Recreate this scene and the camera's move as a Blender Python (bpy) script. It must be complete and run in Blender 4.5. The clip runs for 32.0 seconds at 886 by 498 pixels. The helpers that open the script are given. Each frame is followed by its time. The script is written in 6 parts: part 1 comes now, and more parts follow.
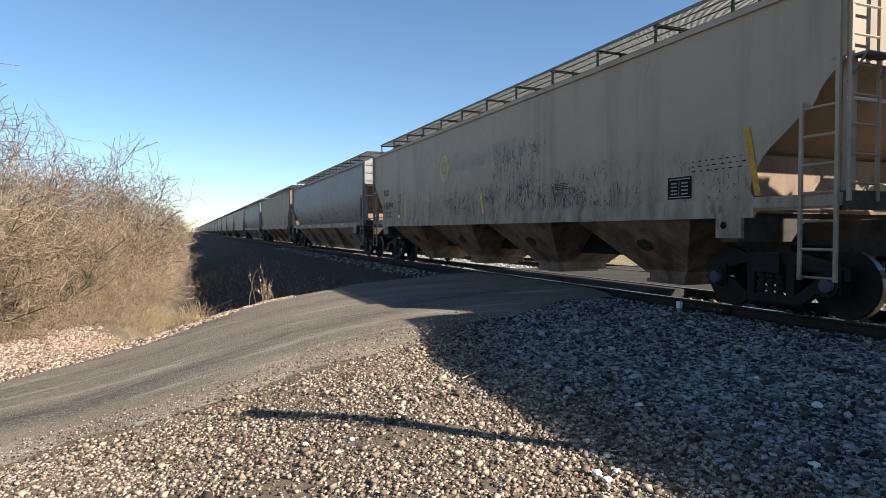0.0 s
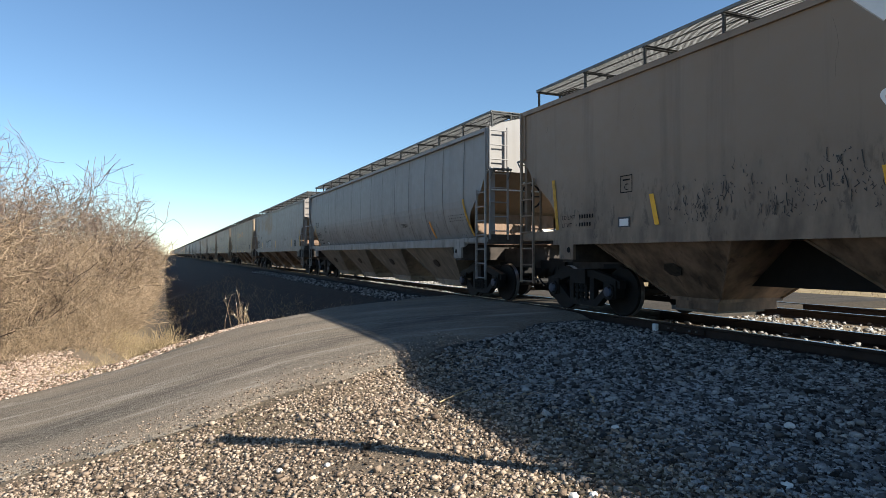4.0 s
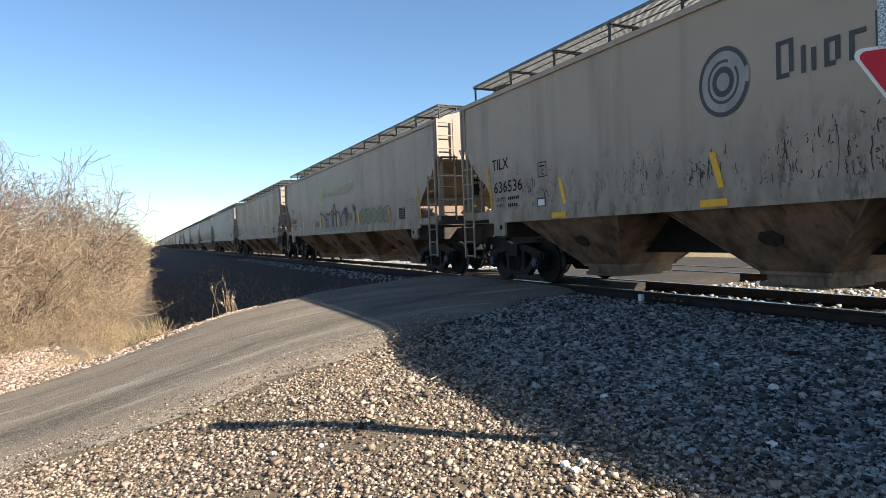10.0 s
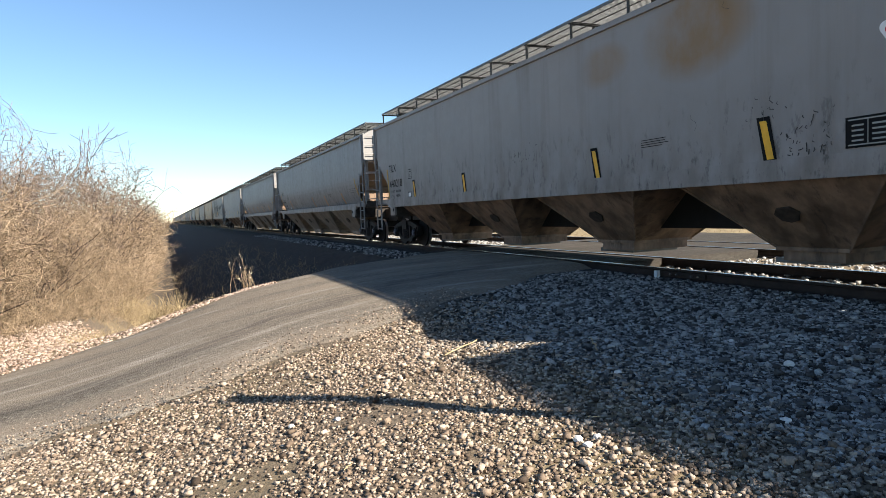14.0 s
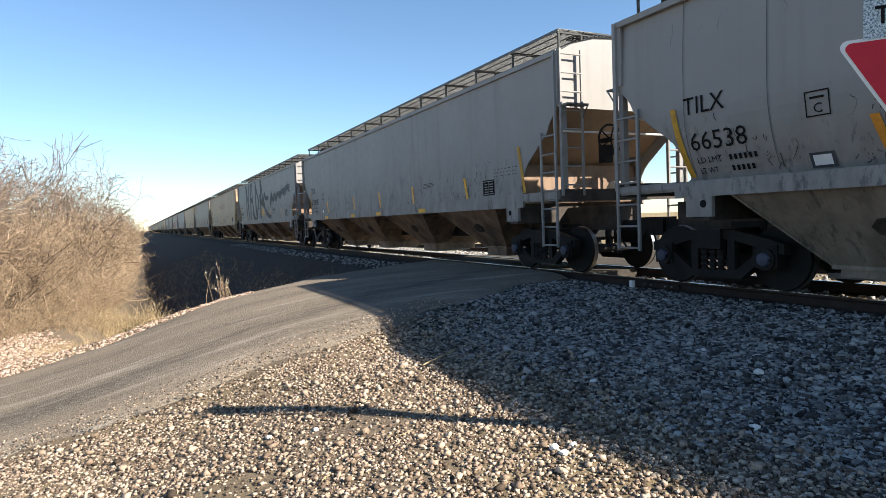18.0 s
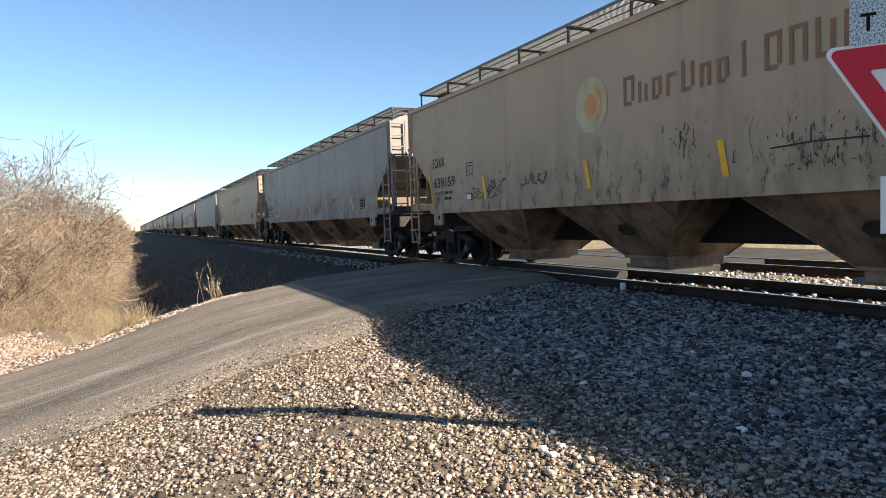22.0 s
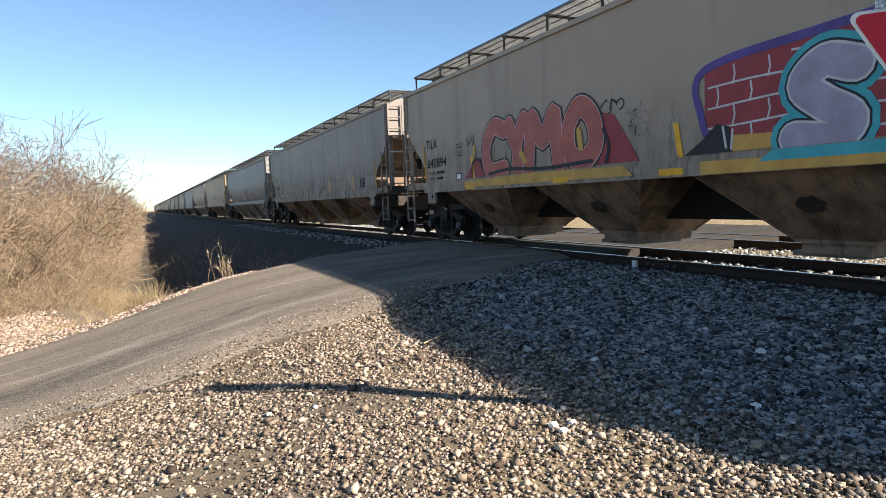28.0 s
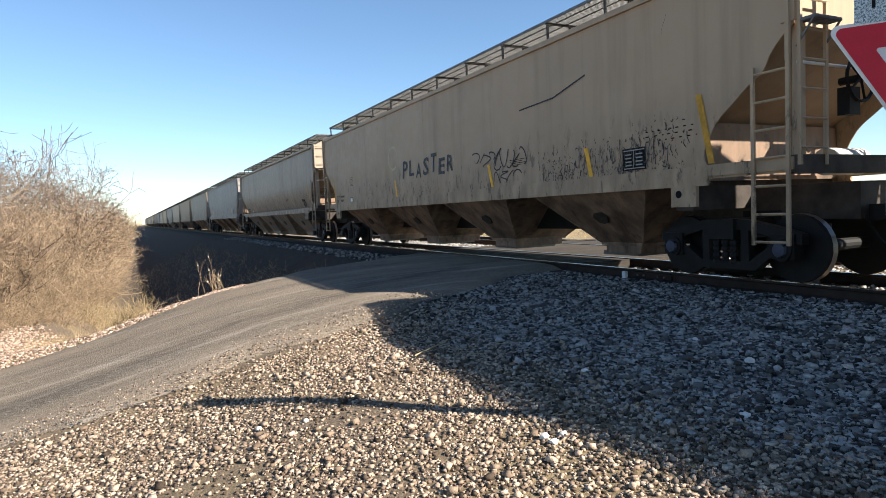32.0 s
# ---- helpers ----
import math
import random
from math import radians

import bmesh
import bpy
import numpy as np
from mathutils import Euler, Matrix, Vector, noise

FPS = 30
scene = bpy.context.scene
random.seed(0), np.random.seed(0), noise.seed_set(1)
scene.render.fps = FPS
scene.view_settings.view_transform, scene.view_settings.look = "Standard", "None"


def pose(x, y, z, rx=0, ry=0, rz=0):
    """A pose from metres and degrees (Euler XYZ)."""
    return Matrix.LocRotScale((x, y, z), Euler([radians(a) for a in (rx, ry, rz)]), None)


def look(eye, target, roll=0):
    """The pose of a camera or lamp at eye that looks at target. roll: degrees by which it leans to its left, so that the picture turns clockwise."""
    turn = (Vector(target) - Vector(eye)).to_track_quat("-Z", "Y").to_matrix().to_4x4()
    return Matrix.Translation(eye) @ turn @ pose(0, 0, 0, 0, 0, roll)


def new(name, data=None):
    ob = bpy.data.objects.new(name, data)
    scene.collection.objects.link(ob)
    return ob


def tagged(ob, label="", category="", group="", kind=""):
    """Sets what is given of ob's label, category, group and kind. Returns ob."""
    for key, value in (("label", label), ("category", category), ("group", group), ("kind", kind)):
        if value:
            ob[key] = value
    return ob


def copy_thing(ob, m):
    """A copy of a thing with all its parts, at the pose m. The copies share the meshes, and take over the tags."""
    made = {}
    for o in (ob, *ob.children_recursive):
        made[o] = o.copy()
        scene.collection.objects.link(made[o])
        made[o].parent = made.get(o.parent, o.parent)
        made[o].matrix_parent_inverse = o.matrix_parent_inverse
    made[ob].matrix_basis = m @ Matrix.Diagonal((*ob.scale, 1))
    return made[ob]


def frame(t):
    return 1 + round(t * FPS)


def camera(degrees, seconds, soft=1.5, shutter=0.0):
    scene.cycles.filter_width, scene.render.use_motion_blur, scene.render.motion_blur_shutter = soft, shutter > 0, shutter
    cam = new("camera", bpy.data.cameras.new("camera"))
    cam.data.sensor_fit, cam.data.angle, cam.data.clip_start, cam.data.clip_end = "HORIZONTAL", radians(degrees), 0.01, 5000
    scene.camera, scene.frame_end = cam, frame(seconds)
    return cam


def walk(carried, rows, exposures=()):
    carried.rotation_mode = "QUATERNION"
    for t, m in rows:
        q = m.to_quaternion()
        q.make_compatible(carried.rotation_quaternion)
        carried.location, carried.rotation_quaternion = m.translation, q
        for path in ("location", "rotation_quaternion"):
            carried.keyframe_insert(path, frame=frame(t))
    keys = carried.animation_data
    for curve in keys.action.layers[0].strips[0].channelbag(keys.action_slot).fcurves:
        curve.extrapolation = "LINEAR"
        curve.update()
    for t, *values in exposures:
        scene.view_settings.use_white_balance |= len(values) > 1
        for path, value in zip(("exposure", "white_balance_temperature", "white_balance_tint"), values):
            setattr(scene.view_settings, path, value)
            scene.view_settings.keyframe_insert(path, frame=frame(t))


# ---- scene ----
cam = camera(71.0, 32.0, 0.85)
PATH = [
    (0, (-8.578, 0.016, 1.227), (-7.821, 1.866, 1.17), 0.0),
    (0.5, (-8.574, 0.003, 1.229), (-7.825, 1.857, 1.188), -0.1),
    (1, (-8.584, -0.015, 1.223), (-7.813, 1.83, 1.224), 0.8),
    (1.5, (-8.601, -0.004, 1.25), (-7.836, 1.844, 1.239), 0.5),
    (2, (-8.59, -0.017, 1.238), (-7.834, 1.835, 1.237), 0.5),
    (2.5, (-8.586, -0.005, 1.236), (-7.813, 1.84, 1.24), 0.4),
    (4.5, (-8.567, -0.006, 1.211), (-7.728, 1.809, 1.244), -0.6),
    (5, (-8.578, -0.006, 1.192), (-7.792, 1.829, 1.322), -4.0),
    (5.5, (-8.583, 0.0, 1.216), (-7.81, 1.844, 1.236), -2.5),
    (6, (-8.579, 0.016, 1.224), (-7.822, 1.867, 1.192), -2.1),
    (6.5, (-8.579, -0.005, 1.213), (-7.794, 1.834, 1.191), -1.6),
    (7, (-8.575, -0.03, 1.191), (-7.789, 1.809, 1.187), -1.4),
    (7.5, (-8.565, -0.016, 1.204), (-7.759, 1.814, 1.183), -2.1),
    (8, (-8.567, -0.027, 1.211), (-7.751, 1.799, 1.195), -1.8),
    (8.5, (-8.566, -0.012, 1.205), (-7.725, 1.803, 1.17), -1.7),
    (9, (-8.582, -0.025, 1.214), (-7.768, 1.801, 1.22), -2.2),
    (9.5, (-8.566, -0.019, 1.186), (-7.697, 1.782, 1.132), -1.7),
    (10, (-8.561, -0.016, 1.201), (-7.703, 1.79, 1.155), -2.2),
    (10.5, (-8.557, -0.009, 1.188), (-7.728, 1.809, 1.116), -2.1),
    (11, (-8.547, -0.01, 1.208), (-7.731, 1.814, 1.141), -2.3),
    (11.5, (-8.558, 0.006, 1.194), (-7.728, 1.825, 1.132), -2.3),
    (12, (-8.553, -0.015, 1.192), (-7.738, 1.809, 1.092), -2.7),
    (12.5, (-8.558, -0.046, 1.179), (-7.795, 1.801, 1.094), -2.2),
    (13, (-8.553, -0.005, 1.191), (-7.775, 1.832, 1.049), -1.7),
    (13.5, (-8.554, -0.042, 1.175), (-7.716, 1.773, 1.106), -1.4),
    (14, (-8.561, -0.029, 1.209), (-7.751, 1.796, 1.087), -2.3),
    (14.5, (-8.557, -0.024, 1.201), (-7.739, 1.799, 1.105), -2.3),
    (16.5, (-8.592, -0.092, 1.24), (-7.751, 1.721, 1.164), -2.7),
    (17, (-8.596, -0.094, 1.229), (-7.753, 1.718, 1.147), -1.5),
    (17.5, (-8.599, -0.089, 1.235), (-7.753, 1.72, 1.143), -2.0),
    (18, (-8.581, -0.078, 1.221), (-7.707, 1.718, 1.127), -2.1),
    (18.5, (-8.585, -0.061, 1.235), (-7.69, 1.725, 1.132), -2.2),
    (19, (-8.573, -0.07, 1.215), (-7.68, 1.719, 1.156), -2.4),
    (19.5, (-8.576, -0.076, 1.215), (-7.678, 1.711, 1.156), -2.2),
    (20, (-8.572, -0.075, 1.208), (-7.674, 1.709, 1.095), -2.0),
    (20.5, (-8.57, -0.086, 1.22), (-7.707, 1.715, 1.106), -2.2),
    (21, (-8.578, -0.086, 1.23), (-7.703, 1.708, 1.107), -2.6),
    (21.5, (-8.584, -0.097, 1.212), (-7.701, 1.696, 1.157), -2.0),
    (22, (-8.574, -0.1, 1.229), (-7.679, 1.686, 1.138), -1.8),
    (22.5, (-8.593, -0.084, 1.219), (-7.701, 1.702, 1.101), -2.4),
    (23, (-8.593, -0.107, 1.219), (-7.712, 1.686, 1.123), -2.6),
    (23.5, (-8.577, -0.094, 1.217), (-7.686, 1.693, 1.098), -2.7),
    (24, (-8.583, -0.098, 1.221), (-7.732, 1.709, 1.118), -2.8),
    (24.5, (-8.583, -0.106, 1.218), (-7.723, 1.698, 1.129), -2.6),
    (25, (-8.589, -0.101, 1.218), (-7.742, 1.708, 1.103), -2.7),
    (25.5, (-8.588, -0.107, 1.219), (-7.741, 1.7, 1.08), -2.1),
    (27.5, (-8.555, -0.046, 1.199), (-7.68, 1.749, 1.088), -1.9),
    (28, (-8.539, -0.047, 1.19), (-7.678, 1.751, 1.035), -2.0),
    (28.5, (-8.532, -0.061, 1.188), (-7.664, 1.738, 1.069), -2.5),
    (29, (-8.512, -0.057, 1.187), (-7.644, 1.74, 1.057), -2.1),
    (29.5, (-8.526, -0.063, 1.193), (-7.633, 1.722, 1.056), -2.2),
    (30, (-8.53, -0.081, 1.189), (-7.695, 1.735, 1.108), -2.8),
    (30.5, (-8.53, -0.094, 1.188), (-7.745, 1.741, 1.065), -3.1),
    (31, (-8.543, -0.085, 1.192), (-7.69, 1.722, 1.105), -1.9),
    (31.5, (-8.533, -0.08, 1.179), (-7.662, 1.719, 1.088), -2.4),
    (32, (-8.533, -0.064, 1.189), (-7.645, 1.724, 1.072), -2.3),
]
EXPOSURES = ((0, 1.10, 6200, 5), (6, 1.10, 6180, 4), (9, 1.32, 6250, 5), (18, 1.43, 6370, 6), (23, 1.43, 6390, 7), (26, 1.41, 6390, 7), (32, 1.39, 6390, 7))
walk(cam, [(t, look(eye, target, roll)) for t, eye, target, roll in PATH], EXPOSURES)

# ---- light: low winter sun from behind the train, clear sky ----
SUN = Vector((1.0, -1.28, 1.11)).normalized()          # towards the sun
world = bpy.data.worlds.new("world")
scene.world = world
world.use_nodes = True
wn = world.node_tree
sky = wn.nodes.new("ShaderNodeTexSky")
sky.sky_type, sky.sun_disc = "NISHITA", False
sky.sun_elevation = math.asin(SUN.z)
sky.sun_rotation = math.atan2(SUN.x, SUN.y)
sky.altitude, sky.air_density, sky.dust_density, sky.ozone_density = 200, 1.0, 0.0, 4.0
wn.links.new(sky.outputs[0], wn.nodes["Background"].inputs[0])
wn.nodes["Background"].inputs[1].default_value = 0.070
lamp = bpy.data.lights.new("sun", "SUN")
lamp.energy, lamp.angle, lamp.color = 5.0, radians(0.53), (1.0, 0.90, 0.80)
sun = new("sun", lamp)
sun.matrix_world = look(SUN * 60, (0, 0, 0))


# ---- materials ----
def srgb(r, g, b):
    return tuple(((c / 255) / 12.92 if c / 255 < 0.04045 else ((c / 255 + 0.055) / 1.055) ** 2.4) for c in (r, g, b)) + (1.0,)


class Nodes:
    """A small builder for one procedural material."""

    def __init__(self, name, rough=0.8, metal=0.0, spec=0.3):
        self.m = bpy.data.materials.new(name)
        self.m.use_nodes = True
        self.t = self.m.node_tree
        self.b = self.t.nodes["Principled BSDF"]
        self.b.inputs["Roughness"].default_value = rough
        self.b.inputs["Metallic"].default_value = metal
        self.b.inputs["Specular IOR Level"].default_value = spec
        self.co = self.t.nodes.new("ShaderNodeTexCoord").outputs["Object"]

    def link(self, a, b):
        self.t.links.new(a, b)

    def scaled(self, s, co=None):
        n = self.t.nodes.new("ShaderNodeMapping")
        n.inputs["Scale"].default_value = s
        self.link(co or self.co, n.inputs["Vector"])
        return n.outputs[0]

    def noise(self, scale, detail=4, stretch=(1, 1, 1), rough=0.6, co=None):
        n = self.t.nodes.new("ShaderNodeTexNoise")
        n.inputs["Scale"].default_value, n.inputs["Detail"].default_value, n.inputs["Roughness"].default_value = scale, detail, rough
        self.link(self.scaled(stretch, co), n.inputs["Vector"])
        return n.outputs["Fac"]

    def ramp(self, fac, *stops):
        n = self.t.nodes.new("ShaderNodeValToRGB")
        e = n.color_ramp.elements
        while len(e) < len(stops):
            e.new(0.5)
        for el, (p, c) in zip(e, stops):
            el.position = p
            el.color = c if isinstance(c, tuple) else (c, c, c, 1)
        self.link(fac, n.inputs[0])
        return n.outputs[0]

    def mix(self, fac, a, b, kind="MIX"):
        n = self.t.nodes.new("ShaderNodeMix")
        n.data_type, n.blend_type = "RGBA", kind
        for val, sock in ((fac, n.inputs[0]), (a, n.inputs[6]), (b, n.inputs[7])):
            if hasattr(val, "is_linked"):
                self.link(val, sock)
            else:
                sock.default_value = val
        return n.outputs[2]

    def math(self, op, a, b):
        n = self.t.nodes.new("ShaderNodeMath")
        n.operation = op
        for val, sock in ((a, n.inputs[0]), (b, n.inputs[1])):
            if hasattr(val, "is_linked"):
                self.link(val, sock)
            else:
                sock.default_value = val
        return n.outputs[0]

    def axis(self, which):
        n = self.t.nodes.new("ShaderNodeSeparateXYZ")
        self.link(self.co, n.inputs[0])
        return n.outputs[which]

    def island(self):
        return self.t.nodes.new("ShaderNodeNewGeometry").outputs["Random Per Island"]

    def obj_random(self):
        return self.t.nodes.new("ShaderNodeObjectInfo").outputs["Random"]

    def bump(self, height, strength=0.3, dist=0.02):
        n = self.t.nodes.new("ShaderNodeBump")
        n.inputs["Strength"].default_value, n.inputs["Distance"].default_value = strength, dist
        self.link(height, n.inputs["Height"])
        self.link(n.outputs[0], self.b.inputs["Normal"])

    def colour(self, c):
        if hasattr(c, "is_linked"):
            self.link(c, self.b.inputs["Base Color"])
        else:
            self.b.inputs["Base Color"].default_value = c
        return self.m


def plain(name, rgb, rough=0.7, metal=0.0, vary=0.25, scale=6.0):
    n = Nodes(name, rough, metal)
    dark = tuple(v * (1 - vary) for v in rgb) + (1,)
    lite = tuple(min(1, v * (1 + vary)) for v in rgb) + (1,)
    n.bump(n.noise(scale * 8, 3), 0.15, 0.01)
    return n.colour(n.ramp(n.noise(scale, 5), (0.3, dark), (0.7, lite)))


def car_paint(name, rgb, dirt=(0.10, 0.075, 0.05), amount=0.5, rust=0.0, seed=0.0, smear=0.0, patches=()):
    """Weathered paint: rain streaks, road dirt rising from the sill, rubbed black marks, faded rust patches."""
    n = Nodes(name, 0.55, 0.0, 0.35)
    off = n.t.nodes.new("ShaderNodeMapping")
    off.inputs["Location"].default_value = (seed * 7.3, seed * 13.7, 0)
    n.link(n.co, off.inputs["Vector"])
    n.co2, n.co = n.co, off.outputs[0]
    rgb = (rgb[0] * 0.82, rgb[1] * 0.705, rgb[2] * 0.62)
    base = rgb + (1,)
    c = n.mix(n.ramp(n.noise(0.6, 4), (0.35, 0.0), (0.7, 0.45)), base, tuple(v * 0.78 for v in rgb) + (1,))
    streak = n.ramp(n.noise(1.0, 6, (1.6, 1.6, 0.10), 0.65), (0.52, 0.0), (0.78, 0.85 * amount))
    c = n.mix(streak, c, tuple(dirt) + (1,))
    if rust:
        patch = n.math("MULTIPLY", n.ramp(n.noise(0.42, 3, (1, 1.2, 0.55)), (0.5, 0.0), (0.62, 1.0)), n.ramp(n.noise(1.7, 5, (1, 1, 0.3)), (0.3, 0.25), (0.65, rust)))
        c = n.mix(patch, c, srgb(190, 128, 66))
    for u, h, ru, rh, k in patches:                  # tan stains of old product, by distance from the trailing end and height
        at = n.t.nodes.new("ShaderNodeMapping")
        at.vector_type = "TEXTURE"
        at.inputs["Location"].default_value, at.inputs["Scale"].default_value = (0, 9.79 - u, h), (50, ru, rh)
        n.link(n.co2, at.inputs["Vector"])
        ball = n.t.nodes.new("ShaderNodeTexGradient")
        ball.gradient_type = "SPHERICAL"
        n.link(at.outputs[0], ball.inputs[0])
        stain = n.math("MULTIPLY", n.ramp(ball.outputs["Fac"], (0.0, 0.0), (0.45, 1.0)), n.ramp(n.noise(1.1, 5, (1, 1.2, 0.8), 0.6), (0.28, 0.15 * k), (0.60, 0.9 * k)))
        c = n.mix(stain, c, srgb(140, 106, 60))
    z = n.t.nodes.new("ShaderNodeSeparateXYZ")
    n.link(n.co2, z.inputs[0])
    low = n.ramp(n.math("DIVIDE", z.outputs[2], 4.2), (0.33, 0.95), (0.45, 0.5), (0.66, 0.0))
    grime = n.math("MULTIPLY", low, n.ramp(n.noise(3.0, 6, (1, 1, 0.45)), (0.36, 0.0), (0.62, amount)))
    c = n.mix(grime, c, tuple(v * 0.8 for v in dirt) + (1,))
    rub = n.math("MULTIPLY", n.ramp(n.math("DIVIDE", z.outputs[2], 4.2), (0.36, 0.9), (0.52, 0.55), (0.64, 0.0)), n.ramp(n.noise(2.2, 8, (1, 2.4, 0.9), 0.75), (0.55, 0.0), (0.62, 0.55 + smear)))
    c = n.mix(rub, c, (0.012, 0.011, 0.010, 1))
    n.bump(n.noise(1.3, 2, (1, 1, 0.5)), 0.25, 0.03)
    n.link(n.ramp(n.noise(4, 4), (0.3, 0.45), (0.8, 0.75)), n.b.inputs["Roughness"])
    return n.colour(c)


def ground_material():
    n = Nodes("gravelly_earth", 0.95)
    fine = n.ramp(n.noise(34, 6), (0.3, (0.055, 0.041, 0.028, 1)), (0.7, (0.22, 0.165, 0.112, 1)))
    straw = n.ramp(n.noise(3.0, 8), (0.3, (0.13, 0.09, 0.042, 1)), (0.7, (0.36, 0.275, 0.145, 1)))
    c = n.mix(n.ramp(n.noise(0.5, 4), (0.4, 0.0), (0.62, 0.5)), fine, straw)
    # dirty fines under the ballast, darkened further to paint in its shaded gaps
    fines_shade = n.ramp(n.math("DIVIDE", n.axis(0), -10.0), (0.06, 0.0), (0.09, 1.0), (0.46, 1.0), (0.56, 0.0))
    c = n.mix(fines_shade, c, n.ramp(n.noise(30, 5), (0.3, (0.008, 0.0075, 0.007, 1)), (0.7, (0.035, 0.032, 0.029, 1))))
    far = n.ramp(n.math("DIVIDE", n.axis(0), 20.0), (0.32, 0.0), (0.42, 1.0))
    c = n.mix(far, c, straw)
    # bank darkened by place: the shade on it is put into the ground colour
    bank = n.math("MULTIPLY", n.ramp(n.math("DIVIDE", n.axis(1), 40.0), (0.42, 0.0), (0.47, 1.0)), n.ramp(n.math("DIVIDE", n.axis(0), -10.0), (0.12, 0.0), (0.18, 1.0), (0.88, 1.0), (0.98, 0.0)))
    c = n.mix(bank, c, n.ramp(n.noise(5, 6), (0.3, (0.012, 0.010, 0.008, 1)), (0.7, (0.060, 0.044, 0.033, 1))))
    n.bump(n.noise(40, 5), 0.5, 0.03)
    return n.colour(c)


def asphalt_material(tracks=True):
    n = Nodes("worn_asphalt" if tracks else "shaded_asphalt", 0.95, 0, 0.06)
    vor = n.t.nodes.new("ShaderNodeTexVoronoi")
    vor.inputs["Scale"].default_value = 55
    n.link(n.co, vor.inputs["Vector"])
    grit = n.ramp(vor.outputs["Color"], (0.1, (0.035, 0.031, 0.026, 1)), (0.55, (0.105, 0.094, 0.076, 1)), (0.95, (0.26, 0.235, 0.195, 1)))
    dust = n.ramp(n.noise(0.9, 6, (0.22, 1.2, 1)), (0.32, 0.12), (0.64, 0.62))
    c = n.mix(dust, grit, (0.28, 0.22, 0.162, 1))
    scuff = n.ramp(n.noise(1.5, 7, (0.20, 2.0, 1), 0.7), (0.55, 0.0), (0.68, 0.55))
    c = n.mix(scuff, c, (0.38, 0.34, 0.28, 1))
    if tracks:
        uv = n.t.nodes.new("ShaderNodeSeparateXYZ")
        n.link(n.t.nodes.new("ShaderNodeTexCoord").outputs["UV"], uv.inputs[0])
        v = n.math("ADD", uv.outputs[1], n.math("MULTIPLY", n.noise(0.7, 3, (1, 1, 1)), 0.06))
        rut = n.ramp(v, (0.26, 0.0), (0.34, 0.6), (0.42, 0.0), (0.62, 0.0), (0.70, 0.30), (0.78, 0.0))
        rut = n.math("MULTIPLY", rut, n.ramp(n.noise(5, 6, (0.3, 2, 1)), (0.35, 0.1), (0.6, 1.0)))
        c = n.mix(rut, c, (0.05, 0.045, 0.04, 1))
    else:
        # same asphalt mixed towards black: the shade under the train is in the colour
        c = n.mix(0.72, c, (0.024, 0.023, 0.022, 1))
    n.bump(vor.outputs["Distance"], 0.6, 0.014)
    return n.colour(c)


def stone_material(name, lo, mid, hi):
    n = Nodes(name, 0.85, 0, 0.25)
    c = n.ramp(n.island(), (0.0, lo + (1,)), (0.36, mid + (1,)), (0.88, hi + (1,)), (0.985, tuple(v * 1.15 for v in hi) + (1,)))
    c = n.mix(n.ramp(n.noise(60, 3), (0.35, 0.0), (0.7, 0.4)), c, tuple(v * 0.5 for v in mid) + (1,))
    n.bump(n.noise(90, 2), 0.4, 0.01)
    return n.colour(c)


def twig_material(name, lo, hi):
    n = Nodes(name, 0.9, 0, 0.15)
    return n.colour(n.ramp(n.island(), (0.0, lo + (1,)), (1.0, hi + (1,))))


M_GROUND, M_ASPHALT, M_ASPHALT_SHADED = ground_material(), asphalt_material(), asphalt_material(False)
M_STONE = stone_material("crushed_stone", (0.024, 0.017, 0.012), (0.22, 0.157, 0.108), (0.52, 0.405, 0.30))
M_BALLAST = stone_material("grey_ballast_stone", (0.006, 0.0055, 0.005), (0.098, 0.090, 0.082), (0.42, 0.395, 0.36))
M_MIXED = stone_material("brown_grey_stone", (0.014, 0.011, 0.009), (0.15, 0.12, 0.092), (0.46, 0.385, 0.30))
# paler copy of the ballast: sunlight between the tracks is put into its colour
M_BALLAST_LIT = stone_material("sunlit_track_ballast", (0.12, 0.11, 0.10), (0.32, 0.30, 0.27), (0.50, 0.48, 0.44))
M_VERGE = stone_material("pale_verge_stone", (0.12, 0.075, 0.05), (0.36, 0.25, 0.18), (0.55, 0.43, 0.34))
M_STEEL = plain("dark_oily_steel", (0.011, 0.010, 0.009), 0.7, 0.1)
M_RAILTOP = plain("polished_rail", (0.5, 0.5, 0.5), 0.25, 1.0, 0.1)
M_RAIL = plain("rusty_rail", (0.030, 0.020, 0.015), 0.75, 0.2, 0.35)
M_TREAD = plain("bright_wheel_tread", (0.30, 0.29, 0.28), 0.35, 0.9, 0.2)
M_TIE = plain("creosoted_wood", (0.028, 0.022, 0.017), 0.9)
M_HOPPER = car_paint("rust_brown_hopper", (0.36, 0.275, 0.205), (0.07, 0.047, 0.03), 0.8, seed=3)
M_SLOPE = car_paint("stained_slope_paint", (0.42, 0.345, 0.255), (0.09, 0.06, 0.035), 0.8, seed=8)
M_HOPPER_GREY = car_paint("grey_hopper", (0.36, 0.35, 0.31), (0.07, 0.055, 0.04), 0.5, seed=5)
M_GALV = plain("galvanised_grating", (0.165, 0.168, 0.165), 0.6, 0.3)
M_OILY = plain("oily_brown_plate", (0.055, 0.042, 0.032), 0.6, 0.1, 0.5, 12)
M_UNDER = plain("rusty_underframe", (0.055, 0.044, 0.036), 0.75, 0.1, 0.4, 4)
M_GRATE = plain("dark_weathered_grating", (0.060, 0.060, 0.057), 0.7, 0.2)
